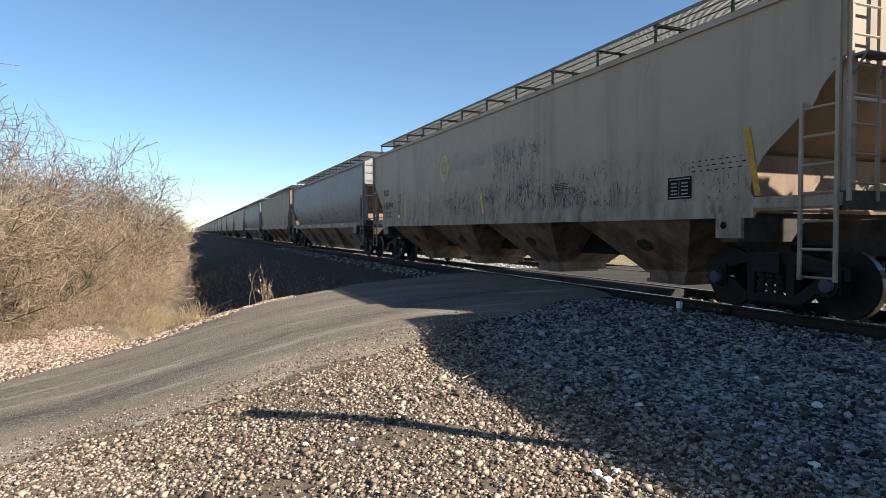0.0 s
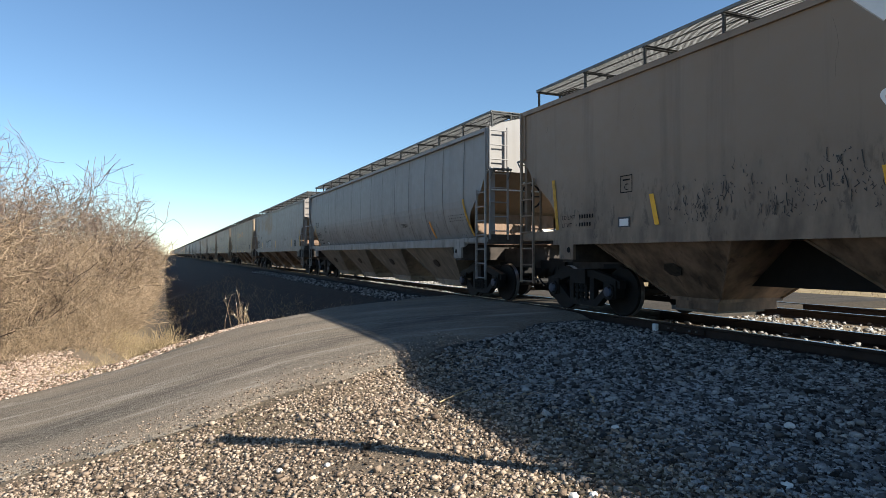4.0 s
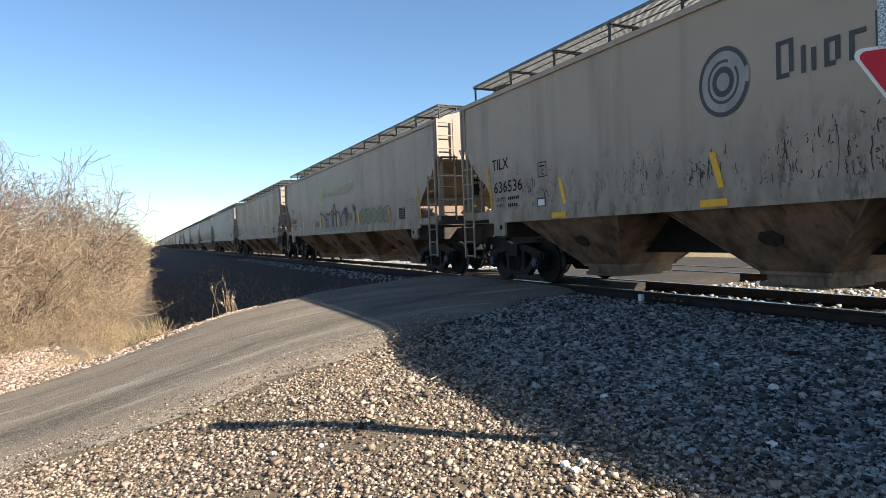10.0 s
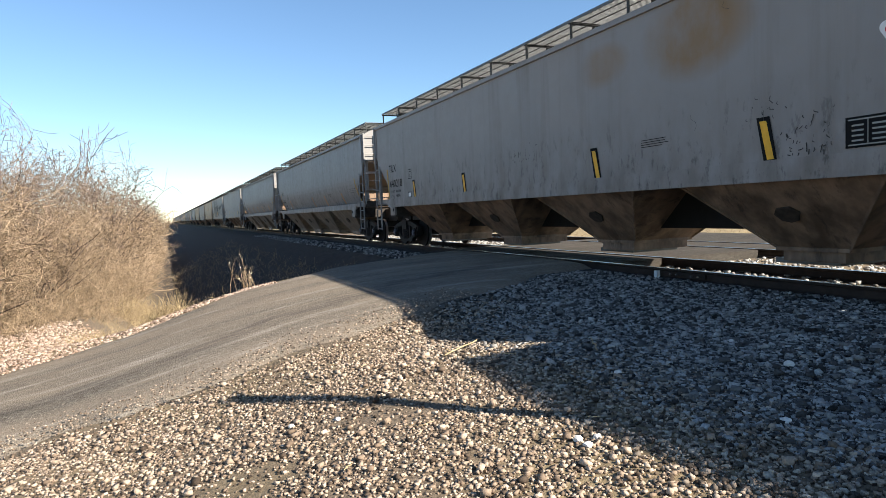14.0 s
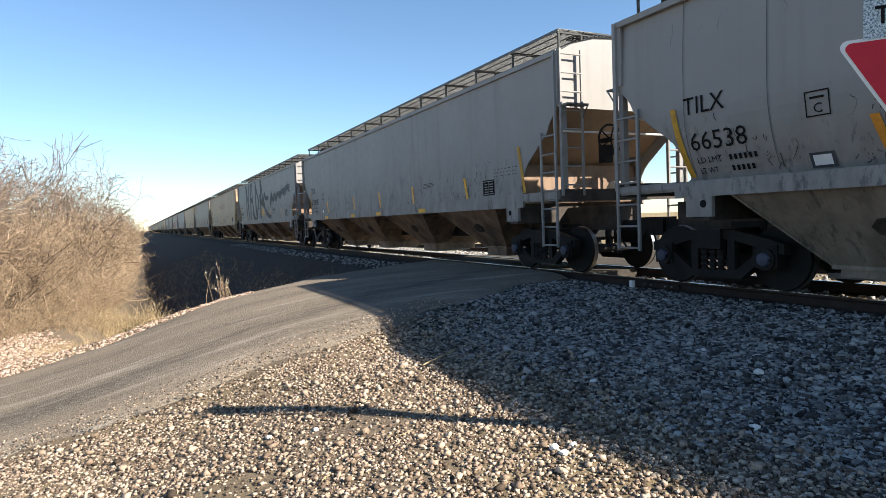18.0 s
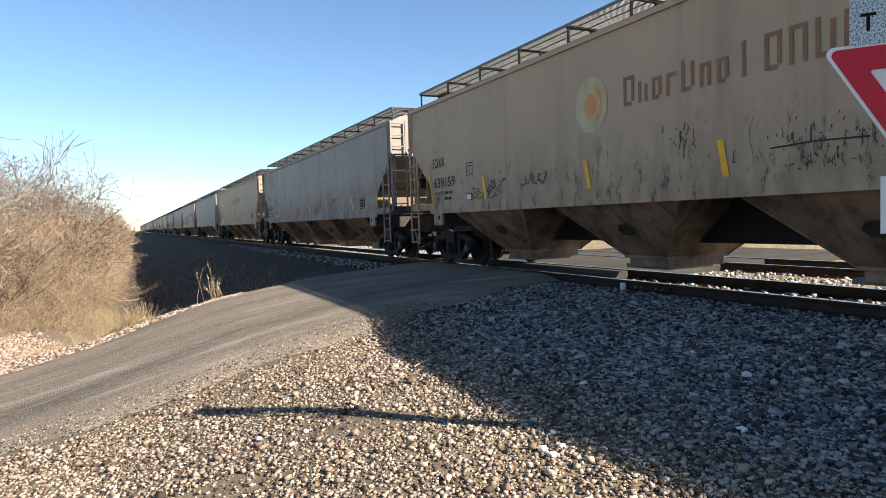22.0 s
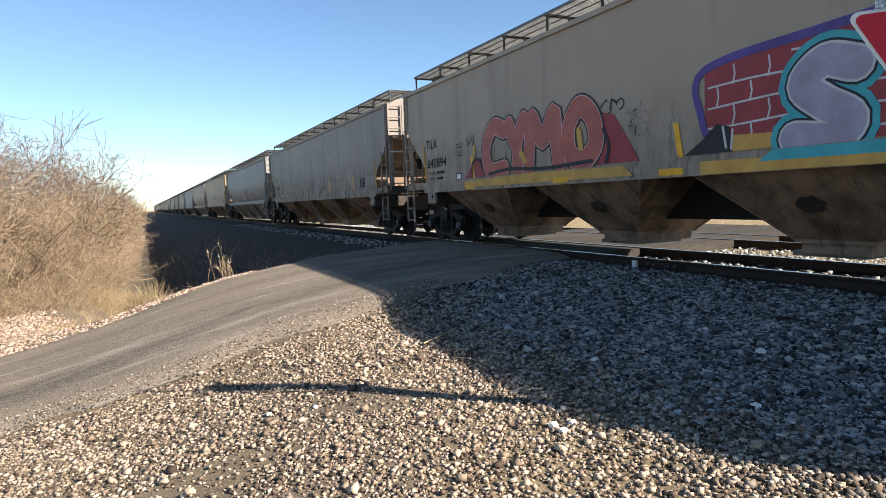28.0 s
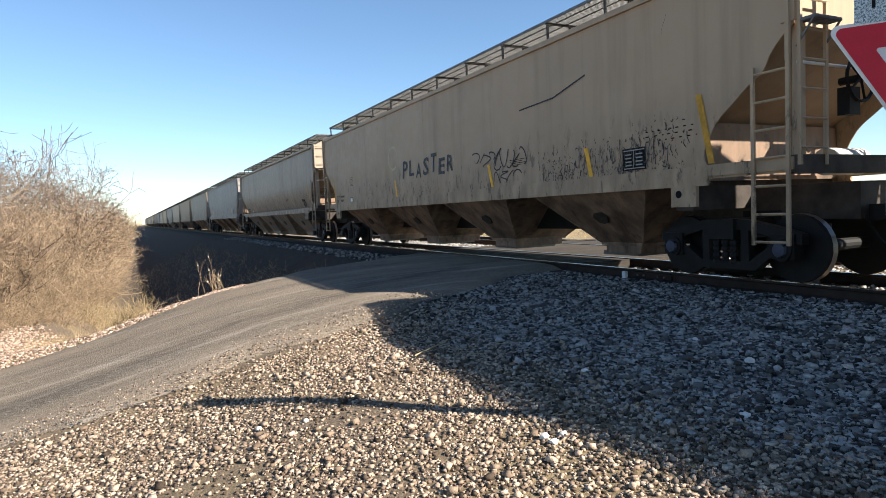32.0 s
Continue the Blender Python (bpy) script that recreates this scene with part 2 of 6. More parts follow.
M_GREYPART = plain("dull_grey_steel", (0.17, 0.16, 0.145), 0.6, 0.2)
M_TANK = plain("cream_tank_paint", (0.55, 0.52, 0.45), 0.5, 0, 0.15)
M_BEARING = plain("blue_grey_bearing_cap", (0.055, 0.065, 0.095), 0.5, 0.2)
M_YELLOW = plain("yellow_reflector", (0.80, 0.42, 0.03), 0.5, 0, 0.15)
M_AMBER = plain("amber_reflector", (0.62, 0.25, 0.025), 0.55, 0, 0.25, 9)
M_GOLD = plain("faded_gold_reflector", (0.50, 0.27, 0.03), 0.6, 0, 0.3, 9)
M_WHITE = plain("white_paint", (0.72, 0.72, 0.70), 0.5, 0, 0.08)
M_BLACK = plain("black_paint", (0.007, 0.007, 0.007), 0.95, 0, 0.3)
M_RED = plain("red_sign_face", (0.50, 0.012, 0.03), 0.4, 0, 0.06)
M_TWIG = twig_material("bare_twig", (0.12, 0.085, 0.055), (0.49, 0.36, 0.235))
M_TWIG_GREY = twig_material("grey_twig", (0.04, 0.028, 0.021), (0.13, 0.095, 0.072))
M_TWIG_UP = twig_material("grey_brown_twig", (0.085, 0.063, 0.050), (0.34, 0.25, 0.19))
M_BRUSH = twig_material("brown_brush", (0.10, 0.070, 0.045), (0.43, 0.315, 0.20))
M_STRAW = twig_material("dry_straw", (0.20, 0.145, 0.08), (0.48, 0.365, 0.21))
M_WOOD = plain("weathered_pole", (0.16, 0.13, 0.10), 0.9)


# ---- mesh helpers ----
def part(name, bm, material, parent=None, label="", m=None):
    me = bpy.data.meshes.new(name)
    bm.to_mesh(me)
    bm.free()
    me.materials.append(material)
    ob = new(name, me)
    if parent:
        ob.parent = parent
    if m:
        ob.matrix_basis = m
    if label:
        ob["label"] = label
    return ob


def mesh_part(name, verts, faces, material, parent=None, label=""):
    me = bpy.data.meshes.new(name)
    me.from_pydata([tuple(v) for v in verts], [], faces)
    me.materials.append(material)
    ob = new(name, me)
    if parent:
        ob.parent = parent
    if label:
        ob["label"] = label
    return ob


def box(bm, x0, x1, y0, y1, z0, z1):
    vs = [bm.verts.new((x, y, z)) for z in (z0, z1) for y in (y0, y1) for x in (x0, x1)]
    for f in ((0, 2, 3, 1), (4, 5, 7, 6), (0, 1, 5, 4), (2, 6, 7, 3), (0, 4, 6, 2), (1, 3, 7, 5)):
        bm.faces.new([vs[i] for i in f])
    return vs


def bar(bm, a, b, r, sides=6, r2=None):
    a, b = Vector(a), Vector(b)
    d = (b - a).normalized()
    u = d.cross(Vector((0, 0, 1)) if abs(d.z) < 0.9 else Vector((1, 0, 0))).normalized()
    w = d.cross(u)
    rings = []
    for p, q in ((a, r), (b, r if r2 is None else r2)):
        rings.append([bm.verts.new(p + (u * math.cos(2 * math.pi * i / sides) + w * math.sin(2 * math.pi * i / sides)) * q) for i in range(sides)])
    for i in range(sides):
        j = (i + 1) % sides
        bm.faces.new((rings[0][i], rings[0][j], rings[1][j], rings[1][i]))
    bm.faces.new(rings[0][::-1])
    bm.faces.new(rings[1])


def plate(bm, pts, offset):
    """A flat polygon given thickness by the vector offset."""
    a = [bm.verts.new(p) for p in pts]
    b = [bm.verts.new(Vector(p) + Vector(offset)) for p in pts]
    bm.faces.new(a)
    bm.faces.new(b[::-1])
    for i in range(len(a)):
        j = (i + 1) % len(a)
        bm.faces.new((a[j], a[i], b[i], b[j]))


def lathe_x(bm, prof, seg=26):
    """Turns (x, r) pairs round the x axis."""
    rings = [[bm.verts.new((x, r * math.cos(2 * math.pi * i / seg), r * math.sin(2 * math.pi * i / seg))) for i in range(seg)] for x, r in prof]
    for a, b in zip(rings, rings[1:]):
        for i in range(seg):
            j = (i + 1) % seg
            bm.faces.new((a[i], a[j], b[j], b[i]))
    bm.faces.new(rings[0][::-1])
    bm.faces.new(rings[-1])


def empty(name, m=None):
    ob = new(name)
    ob.empty_display_size = 0.3
    if m:
        ob.matrix_basis = m
    return ob


# ---- letter shapes, made once ----
MARKS = {1: ("TILX", "636394"), 2: ("AOKX", "79523"), 4: ("TILX", "66297"), 5: ("TILX", "638840"), 6: ("TILX", "641786"), 7: ("TILX", "636536"), 8: ("TILX", "636469"), 9: ("CRDX", "15252"),
         10: ("TILX", "640218"), 11: ("TILX", "66248"), 12: ("TILX", "66538"), 13: ("TILX", "639081"), 14: ("TILX", "640932"), 15: ("SOXX", "639159"), 16: ("TILX", "645869"),
         17: ("TILX", "641985"), 19: ("TILX", "640894"), 20: ("TILX", "648306"), 21: ("TILX", "66677")}
WORDS = [(w, 0.0, 0.25) for pair in MARKS.values() for w in pair] + [("DO NOT HAMMER ON CAR", 0.0, 0.11), ("WARNING", 0.0, 0.11), ("YUK", 0.01, 0.25), ("W", 0.0, 0.1), ("C", 0.0, 0.11), ("X", 0.0, 0.22), ("T", 0.004, 0.12), ("LD LMT", 0.0, 0.1), ("LT WT", 0.0, 0.1)]
WORDS += [(c, 0.012, 0.42) for c in "PLASTER"]
GLYPHS = {}
texts = []
for w, bold, h in WORDS:
    if (w, bold) not in [t[:2] for t in texts]:
        cu = bpy.data.curves.new("text", "FONT")
        cu.body, cu.size, cu.offset, cu.resolution_u = w, 1.0, bold * 0.70 / h, 2
        texts.append((w, bold, new("text", cu)))
graph = bpy.context.evaluated_depsgraph_get()
for w, bold, tmp in texts:
    GLYPHS[(w, bold)] = bpy.data.meshes.new_from_object(tmp.evaluated_get(graph))
for w, bold, tmp in texts:
    cu = tmp.data
    bpy.data.objects.remove(tmp)
    bpy.data.curves.remove(cu)


# ---- the lie of the land ----
RZ = 0.08                                            # top of the rails
NEAR = ((-60, -2.2), (-30, -1.9), (-16, -1.6), (-12, -1.32), (-10, -1.0), (-9, -0.80), (-8, -0.60), (-6.8, -0.42), (-6, -0.35), (-4, -0.26), (-2.6, -0.16), (-1.5, -0.09),
        (0, -0.10), (7.0, -0.12), (9.5, -0.55), (14, -0.6), (400, -0.6))
BANK = ((-60, -2.2), (-30, -1.9), (-16, -1.58), (-12, -1.42), (-10.8, -1.40), (-9.8, -1.95), (-9, -2.9), (-8.3, -3.05), (-2.7, -0.24), (-2.3, -0.13), (-1.5, -0.09),
        (0, -0.10), (7.0, -0.12), (9.5, -0.55), (14, -0.6), (400, -0.6))


LANE = ((-60, -2.1), (-30, -1.85), (-16, -1.55), (-12, -1.28), (-10, -0.95), (-9, -0.72), (-8, -0.48), (-7, -0.26), (-6, -0.11), (-5.2, -0.03), (-4, 0.03), (-2, 0.06), (0, 0.07))


def profile(table, x):
    return np.interp(x, [p[0] for p in table], [p[1] for p in table])


def smooth(v, a, b):
    t = np.clip((np.asarray(v, float) - a) / (b - a), 0, 1)
    return t * t * (3 - 2 * t)


ROAD_X = (-24, -14, -11, -9.4, -8.4, -7, -5.5, -4.25, -2.3, -1.0)
ROAD_NEAR = (6.6, 6.9, 7.15, 7.15, 7.0, 7.1, 7.5, 8.05, 9.3, 9.6)
ROAD_FAR = (12.0, 12.2, 12.4, 12.9, 13.5, 14.2, 14.7, 15.3, 16.3, 17.0)


def ground_z(x, y):
    x, y = np.asarray(x, float), np.asarray(y, float)
    far = np.interp(x, ROAD_X, ROAD_FAR)
    w = smooth(y, far + 0.5, far + 4.5)
    z = profile(NEAR, x) * (1 - w) + profile(BANK, x) * w
    near = np.interp(x, ROAD_X, ROAD_NEAR)
    lane = smooth(y, near - 0.7, near + 0.25) * (1 - smooth(y, far - 0.1, far + 1.2))
    z = z + (profile(LANE, x) - 0.10 - z) * lane * (x < -1.0)
    bump = 0.035 * np.sin(x * 1.7 + y * 0.6) * np.sin(y * 1.3 - x * 0.4) * smooth(-x, 2.2, 3.6)
    return z + bump + 0.20 * smooth(-y, -2.6, 0.5) * smooth(-x, 6.5, 8.5)


def sheet(name, xs, ys, height, material, label, category, kind="structure"):
    X, Y = np.meshgrid(xs, ys)
    Z = height(X, Y)
    verts = np.stack([X, Y, Z], -1).reshape(-1, 3)
    nx = len(xs)
    idx = np.arange(len(verts)).reshape(len(ys), nx)
    faces = np.stack([idx[:-1, :-1], idx[:-1, 1:], idx[1:, 1:], idx[1:, :-1]], -1).reshape(-1, 4)
    ob = mesh_part(name, verts.tolist(), faces.tolist(), material)
    ob.data.polygons.foreach_set("use_smooth", [True] * len(faces))
    return tagged(ob, label, category, kind=kind)


gx = np.r_[-900, -400, -150, -70, -40, np.arange(-28, -14, 1.0), np.arange(-14, 9.6, 0.22), 10, 12, 16, 24, 40, 80, 200, 500, 1200]
gy = np.r_[-600, -200, -80, -40, -20, np.arange(-12, 2, 1.0), np.arange(2, 24, 0.22), np.arange(24, 60, 1.2), 65, 75, 90, 120, 160, 240, 400, 700, 1200, 2500]
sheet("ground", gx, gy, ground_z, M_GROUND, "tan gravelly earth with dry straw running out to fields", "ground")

# road: asphalt apron climbing to the track, 3 cm proud of the earth
rows_x = np.r_[np.arange(-24, -12, 1.0), np.arange(-12, -0.98, 0.2)]
verts, faces = [], []
NV = 28
for x in rows_x:
    a, b = np.interp(x, ROAD_X, ROAD_NEAR), np.interp(x, ROAD_X, ROAD_FAR)
    wob = 0.10 * math.sin(x * 2.3) + 0.06 * math.sin(x * 5.1 + 1)
    for j in range(NV + 1):
        v = j / NV
        y = a + wob + (b - a) * v
        lift = -0.30 * (abs(v - 0.5) * 2) ** 14 + 0.015 * math.sin(math.pi * v)
        verts.append((x, y, float(profile(LANE, x)) + lift))
for i in range(len(rows_x) - 1):
    for j in range(NV):
        p = i * (NV + 1) + j
        faces.append((p, p + NV + 1, p + NV + 2, p + 1))
road = mesh_part("road", verts, faces, M_ASPHALT)
road.data.polygons.foreach_set("use_smooth", [True] * len(faces))
uvs = road.data.uv_layers.new(name="UVMap")
for poly in road.data.polygons:
    for li, vi in zip(poly.loop_indices, poly.vertices):
        uvs.data[li].uv = (verts[vi][0] * 0.1, (vi % (NV + 1)) / NV)
tagged(road, "worn grey asphalt lane climbing to a railway crossing", "road", kind="structure")
# asphalt between and behind the rails
bm = bmesh.new()
for x0, x1 in ((-0.62, 0.62), (0.82, 3.4), (4.98 - 1.3, 4.92), (5.1, 9.0)):
    box(bm, x0, x1, 9.7, 17.0, -0.12, RZ - 0.01)
tagged(part("crossing", bm, M_ASPHALT_SHADED), "asphalt fill between the rails of the crossing, shade in its colour", "road", kind="structure")

TRACKS = (0.0, 4.3)
for c in TRACKS:
    for s in (-1, 1):
        x = c + s * 0.755
        rail = tagged(empty("rail"), "rusty steel rail with a polished running face, spiked to ties", "rail", "rails of the line", "")
        bm = bmesh.new()
        half = [(0.068, -0.18), (0.068, -0.165), (0.012, -0.145), (0.009, -0.05), (0.036, -0.035), (0.036, -0.005)]
        plate(bm, [(x + a, -120, RZ + b) for a, b in half] + [(x - a, -120, RZ + b) for a, b in reversed(half)], (0, 1020, 0))
        bmesh.ops.recalc_face_normals(bm, faces=bm.faces)
        part("rail_body", bm, M_RAIL, rail)
        bm = bmesh.new()
        box(bm, x - 0.030, x + 0.030, -120, 900, RZ - 0.005, RZ)
        part("running_face", bm, M_RAILTOP, rail, "bright worn running face")
joint = tagged(empty("rail_joint"), "dark bolted joint bar with a pale bond block on the rail", "rail joint")
bm = bmesh.new()
box(bm, -0.805, -0.775, 7.25, 8.15, RZ - 0.135, RZ - 0.055)
part("joint_bar", bm, M_RAIL, joint)
bm = bmesh.new()
box(bm, -0.86, -0.80, 8.24, 8.32, RZ - 0.17, RZ - 0.05)
part("bond_block", bm, M_WHITE, joint, "pale block")
for yb in (7.38, 7.52, 7.84, 7.98):
    bm = bmesh.new()
    bar(bm, (-0.805, yb, RZ - 0.095), (-0.835, yb, RZ - 0.095), 0.016, 6)
    part("bolt", bm, M_TREAD, joint, "bright bolt head")
bm = bmesh.new()
box(bm, -1.3, 1.3, -0.115, 0.115, -0.18, 0)
tie = tagged(part("tie", bm, M_TIE), "dark creosoted wooden railway tie in the ballast", "railway tie", "ties of the line")
first = True
for c in TRACKS:
    for i in range(130):
        y = -6 + i * 0.53
        if 9.6 < y < 17.1:
            continue
        m = pose(c + random.uniform(-0.04, 0.04), y, RZ - 0.19, 0, 0, random.uniform(-0.6, 0.6))
        if first:
            tie.matrix_basis, first = m, False
        else:
            copy_thing(tie, m)


# ---- loose stones ----
def stones(name, xs, ys, zs, size, material, label, seed, flat=0.65):
    """Many angular stones in one mesh."""
    rng = np.random.default_rng(seed)
    V = np.array([(x, y, z) for z in (-1, 1) for y in (-1, 1) for x in (-1, 1)]) * 0.68
    F = np.array([(0, 2, 3), (0, 3, 1), (4, 5, 7), (4, 7, 6), (0, 1, 5), (0, 5, 4), (2, 6, 7), (2, 7, 3), (0, 4, 6), (0, 6, 2), (1, 3, 7), (1, 7, 5)])
    n, k = len(xs), len(V)
    r = size * rng.uniform(0.55, 1.45, n) ** 1.2
    P = V[None] * rng.uniform(0.55, 1.35, (n, k, 3))
    P = P * np.stack([rng.uniform(0.8, 1.4, n), rng.uniform(0.7, 1.1, n), np.full(n, flat)], -1)[:, None]
    a, b = rng.uniform(0, 6.283, n), rng.normal(0, 0.5, n)
    ca, sa, cb, sb = np.cos(a)[:, None], np.sin(a)[:, None], np.cos(b)[:, None], np.sin(b)[:, None]
    y1, z1 = P[..., 1] * cb - P[..., 2] * sb, P[..., 1] * sb + P[..., 2] * cb
    P = np.stack([P[..., 0] * ca - y1 * sa, P[..., 0] * sa + y1 * ca, z1], -1) * r[:, None, None]
    P += np.stack([xs, ys, zs + r * 0.25], -1)[:, None]
    faces = (F[None] + (np.arange(n) * k)[:, None, None]).reshape(-1, 3)
    me = bpy.data.meshes.new(name)
    me.vertices.add(n * k)
    me.vertices.foreach_set("co", P.reshape(-1))
    me.loops.add(faces.size)
    me.loops.foreach_set("vertex_index", faces.reshape(-1))
    me.polygons.add(len(faces))
    me.polygons.foreach_set("loop_start", np.arange(len(faces)) * 3)
    me.update(calc_edges=True)
    me.materials.append(material)
    return tagged(new(name, me), label, "gravel", kind="stuff")


def scatter(n, x0, x1, y0, y1, seed, keep=None):
    rng = np.random.default_rng(seed)
    x, y = rng.uniform(x0, x1, n), rng.uniform(y0, y1, n)
    if keep is not None:
        k = keep(x, y, rng)
        x, y = x[k], y[k]
    return x, y


def off_road(x, y, rng):
    return (y < np.interp(x, ROAD_X, ROAD_NEAR) + 0.10 + rng.normal(0, 0.13, len(x)))


def pad(x, y, rng):
    """Off the lane, thinner on two bare dirt patches, and giving way to grey ballast towards the track."""
    bare = (((x + 6.85) / 0.36) ** 2 + ((y - 4.75) / 0.24) ** 2 < 1) | (((x + 8.35) / 0.55) ** 2 + ((y - 4.35) / 0.3) ** 2 < 1)
    edge = rng.uniform(0, 1, len(x)) < smooth(-x, 3.9, 5.2)
    thin = np.sin(x * 2.9 + 1.3 * np.sin(y * 1.7)) * np.sin(y * 2.3 + 1.1 * np.sin(x * 1.9 + 0.6)) + 0.5 * np.sin(x * 7.1 + y * 3.3) * np.sin(y * 6.3 - x * 2.1)
    sparse = rng.uniform(0, 1, len(x)) < np.clip(0.06 + 0.45 * thin, 0, 0.7)
    return off_road(x, y, rng) & edge & ~sparse & ~(bare & (rng.uniform(0, 1, len(x)) < 0.75))


def shoulder(x, y, rng):
    return off_road(x, y, rng) & (rng.uniform(0, 1, len(x)) > smooth(-x, 4.3, 5.6))


x, y = scatter(40000, -10.6, -3.9, 1.6, 8.4, 23, pad)
stones("gravel", x, y, ground_z(x, y), 0.0150, M_STONE, "tan crushed stone with pale chips beside the lane", 13)
x, y = scatter(34000, -10.6, -3.9, 1.6, 8.4, 11, pad)
stones("gravel", x, y, ground_z(x, y), 0.0088, M_STONE, "fine tan chippings between the larger stones", 1)
x, y = scatter(900, -10.6, -5.0, 1.4, 8.2, 17, pad)
stones("gravel", x, y, ground_z(x, y) + 0.01, 0.026, M_STONE, "larger pale stones among the gravel", 7)
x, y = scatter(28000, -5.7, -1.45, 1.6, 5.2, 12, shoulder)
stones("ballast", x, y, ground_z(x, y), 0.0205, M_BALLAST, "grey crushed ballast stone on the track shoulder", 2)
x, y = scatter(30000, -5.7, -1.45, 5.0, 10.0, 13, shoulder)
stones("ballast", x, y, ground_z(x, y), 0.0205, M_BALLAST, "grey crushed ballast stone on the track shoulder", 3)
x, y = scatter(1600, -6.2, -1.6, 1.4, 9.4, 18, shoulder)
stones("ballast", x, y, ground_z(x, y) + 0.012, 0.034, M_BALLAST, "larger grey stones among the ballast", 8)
x, y = scatter(9000, -6.4, -3.9, 1.6, 8.6, 24, lambda x, y, r: off_road(x, y, r) & (r.uniform(0, 1, len(x)) < smooth(-x, 3.8, 4.6) * (1 - smooth(-x, 5.6, 6.4))))
stones("gravel", x, y, ground_z(x, y) + 0.004, 0.0165, M_MIXED, "brown-grey stone where the gravel meets the ballast", 14)
x, y = scatter(3000, -2.4, -1.4, 16.8, 50, 14)
stones("ballast", x, y, ground_z(x, y), 0.036, M_BALLAST, "grey crushed ballast stone along the far embankment", 4)
# darker ballast tone stands in for the shade outside the near rail
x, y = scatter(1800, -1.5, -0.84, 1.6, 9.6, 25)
stones("ballast", x, y, ground_z(x, y), 0.024, M_BALLAST, "grey ballast against the near rail, in the shaded tone", 15)
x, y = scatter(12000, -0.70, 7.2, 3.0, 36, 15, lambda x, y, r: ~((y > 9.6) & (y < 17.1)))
stones("ballast", x, y, ground_z(x, y) + 0.0, 0.036, M_BALLAST_LIT, "sunlit grey ballast between the two tracks", 5)
# verge of pale stone on the far side of the lane, and chips strayed onto the asphalt
x, y = scatter(30000, -17, -6.3, 11.8, 21.0, 16, lambda x, y, r: (y > np.interp(x, ROAD_X, ROAD_FAR) - 0.1) & (y < np.interp(x, ROAD_X, ROAD_FAR) + np.interp(x, (-14, -11, -9, -7), (8.4, 6.6, 4.0, 1.2)) + r.normal(0, 0.35, len(x))))
stones("gravel", x, y, ground_z(x, y), 0.026, M_VERGE, "pale crushed stone verge along the lane", 6)
rg0 = np.random.default_rng(19)
x = rg0.uniform(-11, -4.5, 1900)
v = np.abs(rg0.normal(0, 0.09, 1900))
v = np.where(rg0.uniform(0, 1, 1900) < 0.12, rg0.uniform(0, 1, 1900), v)
y = np.interp(x, ROAD_X, ROAD_NEAR) + v * (np.interp(x, ROAD_X, ROAD_FAR) - np.interp(x, ROAD_X, ROAD_NEAR))
stones("gravel", x, y, profile(LANE, x) + 0.0, 0.009, M_STONE, "small stone chips strayed onto the asphalt", 9)


# the pad and the shoulder thin out behind the viewer
x, y = scatter(9000, -15.0, -4.2, -9.0, 2.4, 20, lambda x, y, r: (r.uniform(0, 1, len(x)) < np.clip(1 - (2.0 - y) / 11.5, 0, 1) ** 1.5) & (r.uniform(0, 1, len(x)) < smooth(-x, 3.9, 5.2)) & (r.uniform(0, 1, len(x)) > smooth(-x, 10.2, 15.0)))
stones("gravel", x, y, ground_z(x, y), 0.020, M_STONE, "tan crushed stone thinning out over the earth", 10)
x, y = scatter(7500, -5.7, -1.45, -14.0, 1.7, 21, lambda x, y, r: r.uniform(0, 1, len(x)) > smooth(-x, 4.3, 5.6))
stones("ballast", x, y, ground_z(x, y), 0.034, M_BALLAST, "grey crushed ballast stone on the track shoulder", 11)
x, y = scatter(2600, -13.5, -9.5, 1.5, 9.0, 22, lambda x, y, r: off_road(x, y, r) & (r.uniform(0, 1, len(x)) > smooth(-x, 10.0, 13.5)))
stones("gravel", x, y, ground_z(x, y), 0.020, M_STONE, "tan crushed stone thinning out over the earth", 12)


def pale_stone(x, y, r, seed):
    rng = np.random.default_rng(seed)
    bm = bmesh.new()
    bmesh.ops.create_icosphere(bm, subdivisions=2, radius=r)
    for q in bm.verts:
        q.co *= rng.uniform(0.82, 1.1)
        q.co.z *= 0.75
    return tagged(part("stone", bm, M_PALE, None, "", pose(x, y, float(ground_z(x, y)) + r * 0.55)), "single pale whitish stone lying on the gravel", "stone", "pale stones")


M_PALE = plain("whitish_stone", (0.66, 0.62, 0.56), 0.8)
for i, (x, y, r) in enumerate(((-6.13, 3.24, 0.034), (-6.12, 3.36, 0.036), (-3.76, 3.58, 0.045), (-6.0, 3.31, 0.03), (-7.7, 5.2, 0.03), (-7.35, 5.0, 0.026), (-4.9, 2.75, 0.04), (-3.5, 4.4, 0.035), (-5.0, 4.3, 0.035))):
    pale_stone(x, y, r, 300 + i)


# ---- covered hopper cars ----
PITCH, GAP = 21.13, 1.55
HL = (PITCH - GAP) / 2                               # half the body's length
W, ZS, ZE = 1.58, 1.36, 4.13                         # half width, sill, eave (above the rail)
CUT = ((0.0, 3.13), (-0.14, 3.02), (-0.24, 2.92), (-0.31, 2.83), (-0.36, 2.72), (-0.42, 2.64), (-0.55, 2.57), (-0.88, 2.31), (-1.00, 2.22), (-1.10, 2.12), (-1.19, 1.98), (-1.26, 1.84), (-1.29, 1.74), (-1.27, 1.65), (-1.22, 1.59), (-1.15, 1.56))


def inset(z):
    """How far the rounded side of a bulging car falls back from its widest line."""
    return 0.0 if z < 1.56 else 0.24 * max(0.0, 2.65 - z) ** 2 + 0.05 * max(0.0, (z - 2.9) / 1.25) ** 2


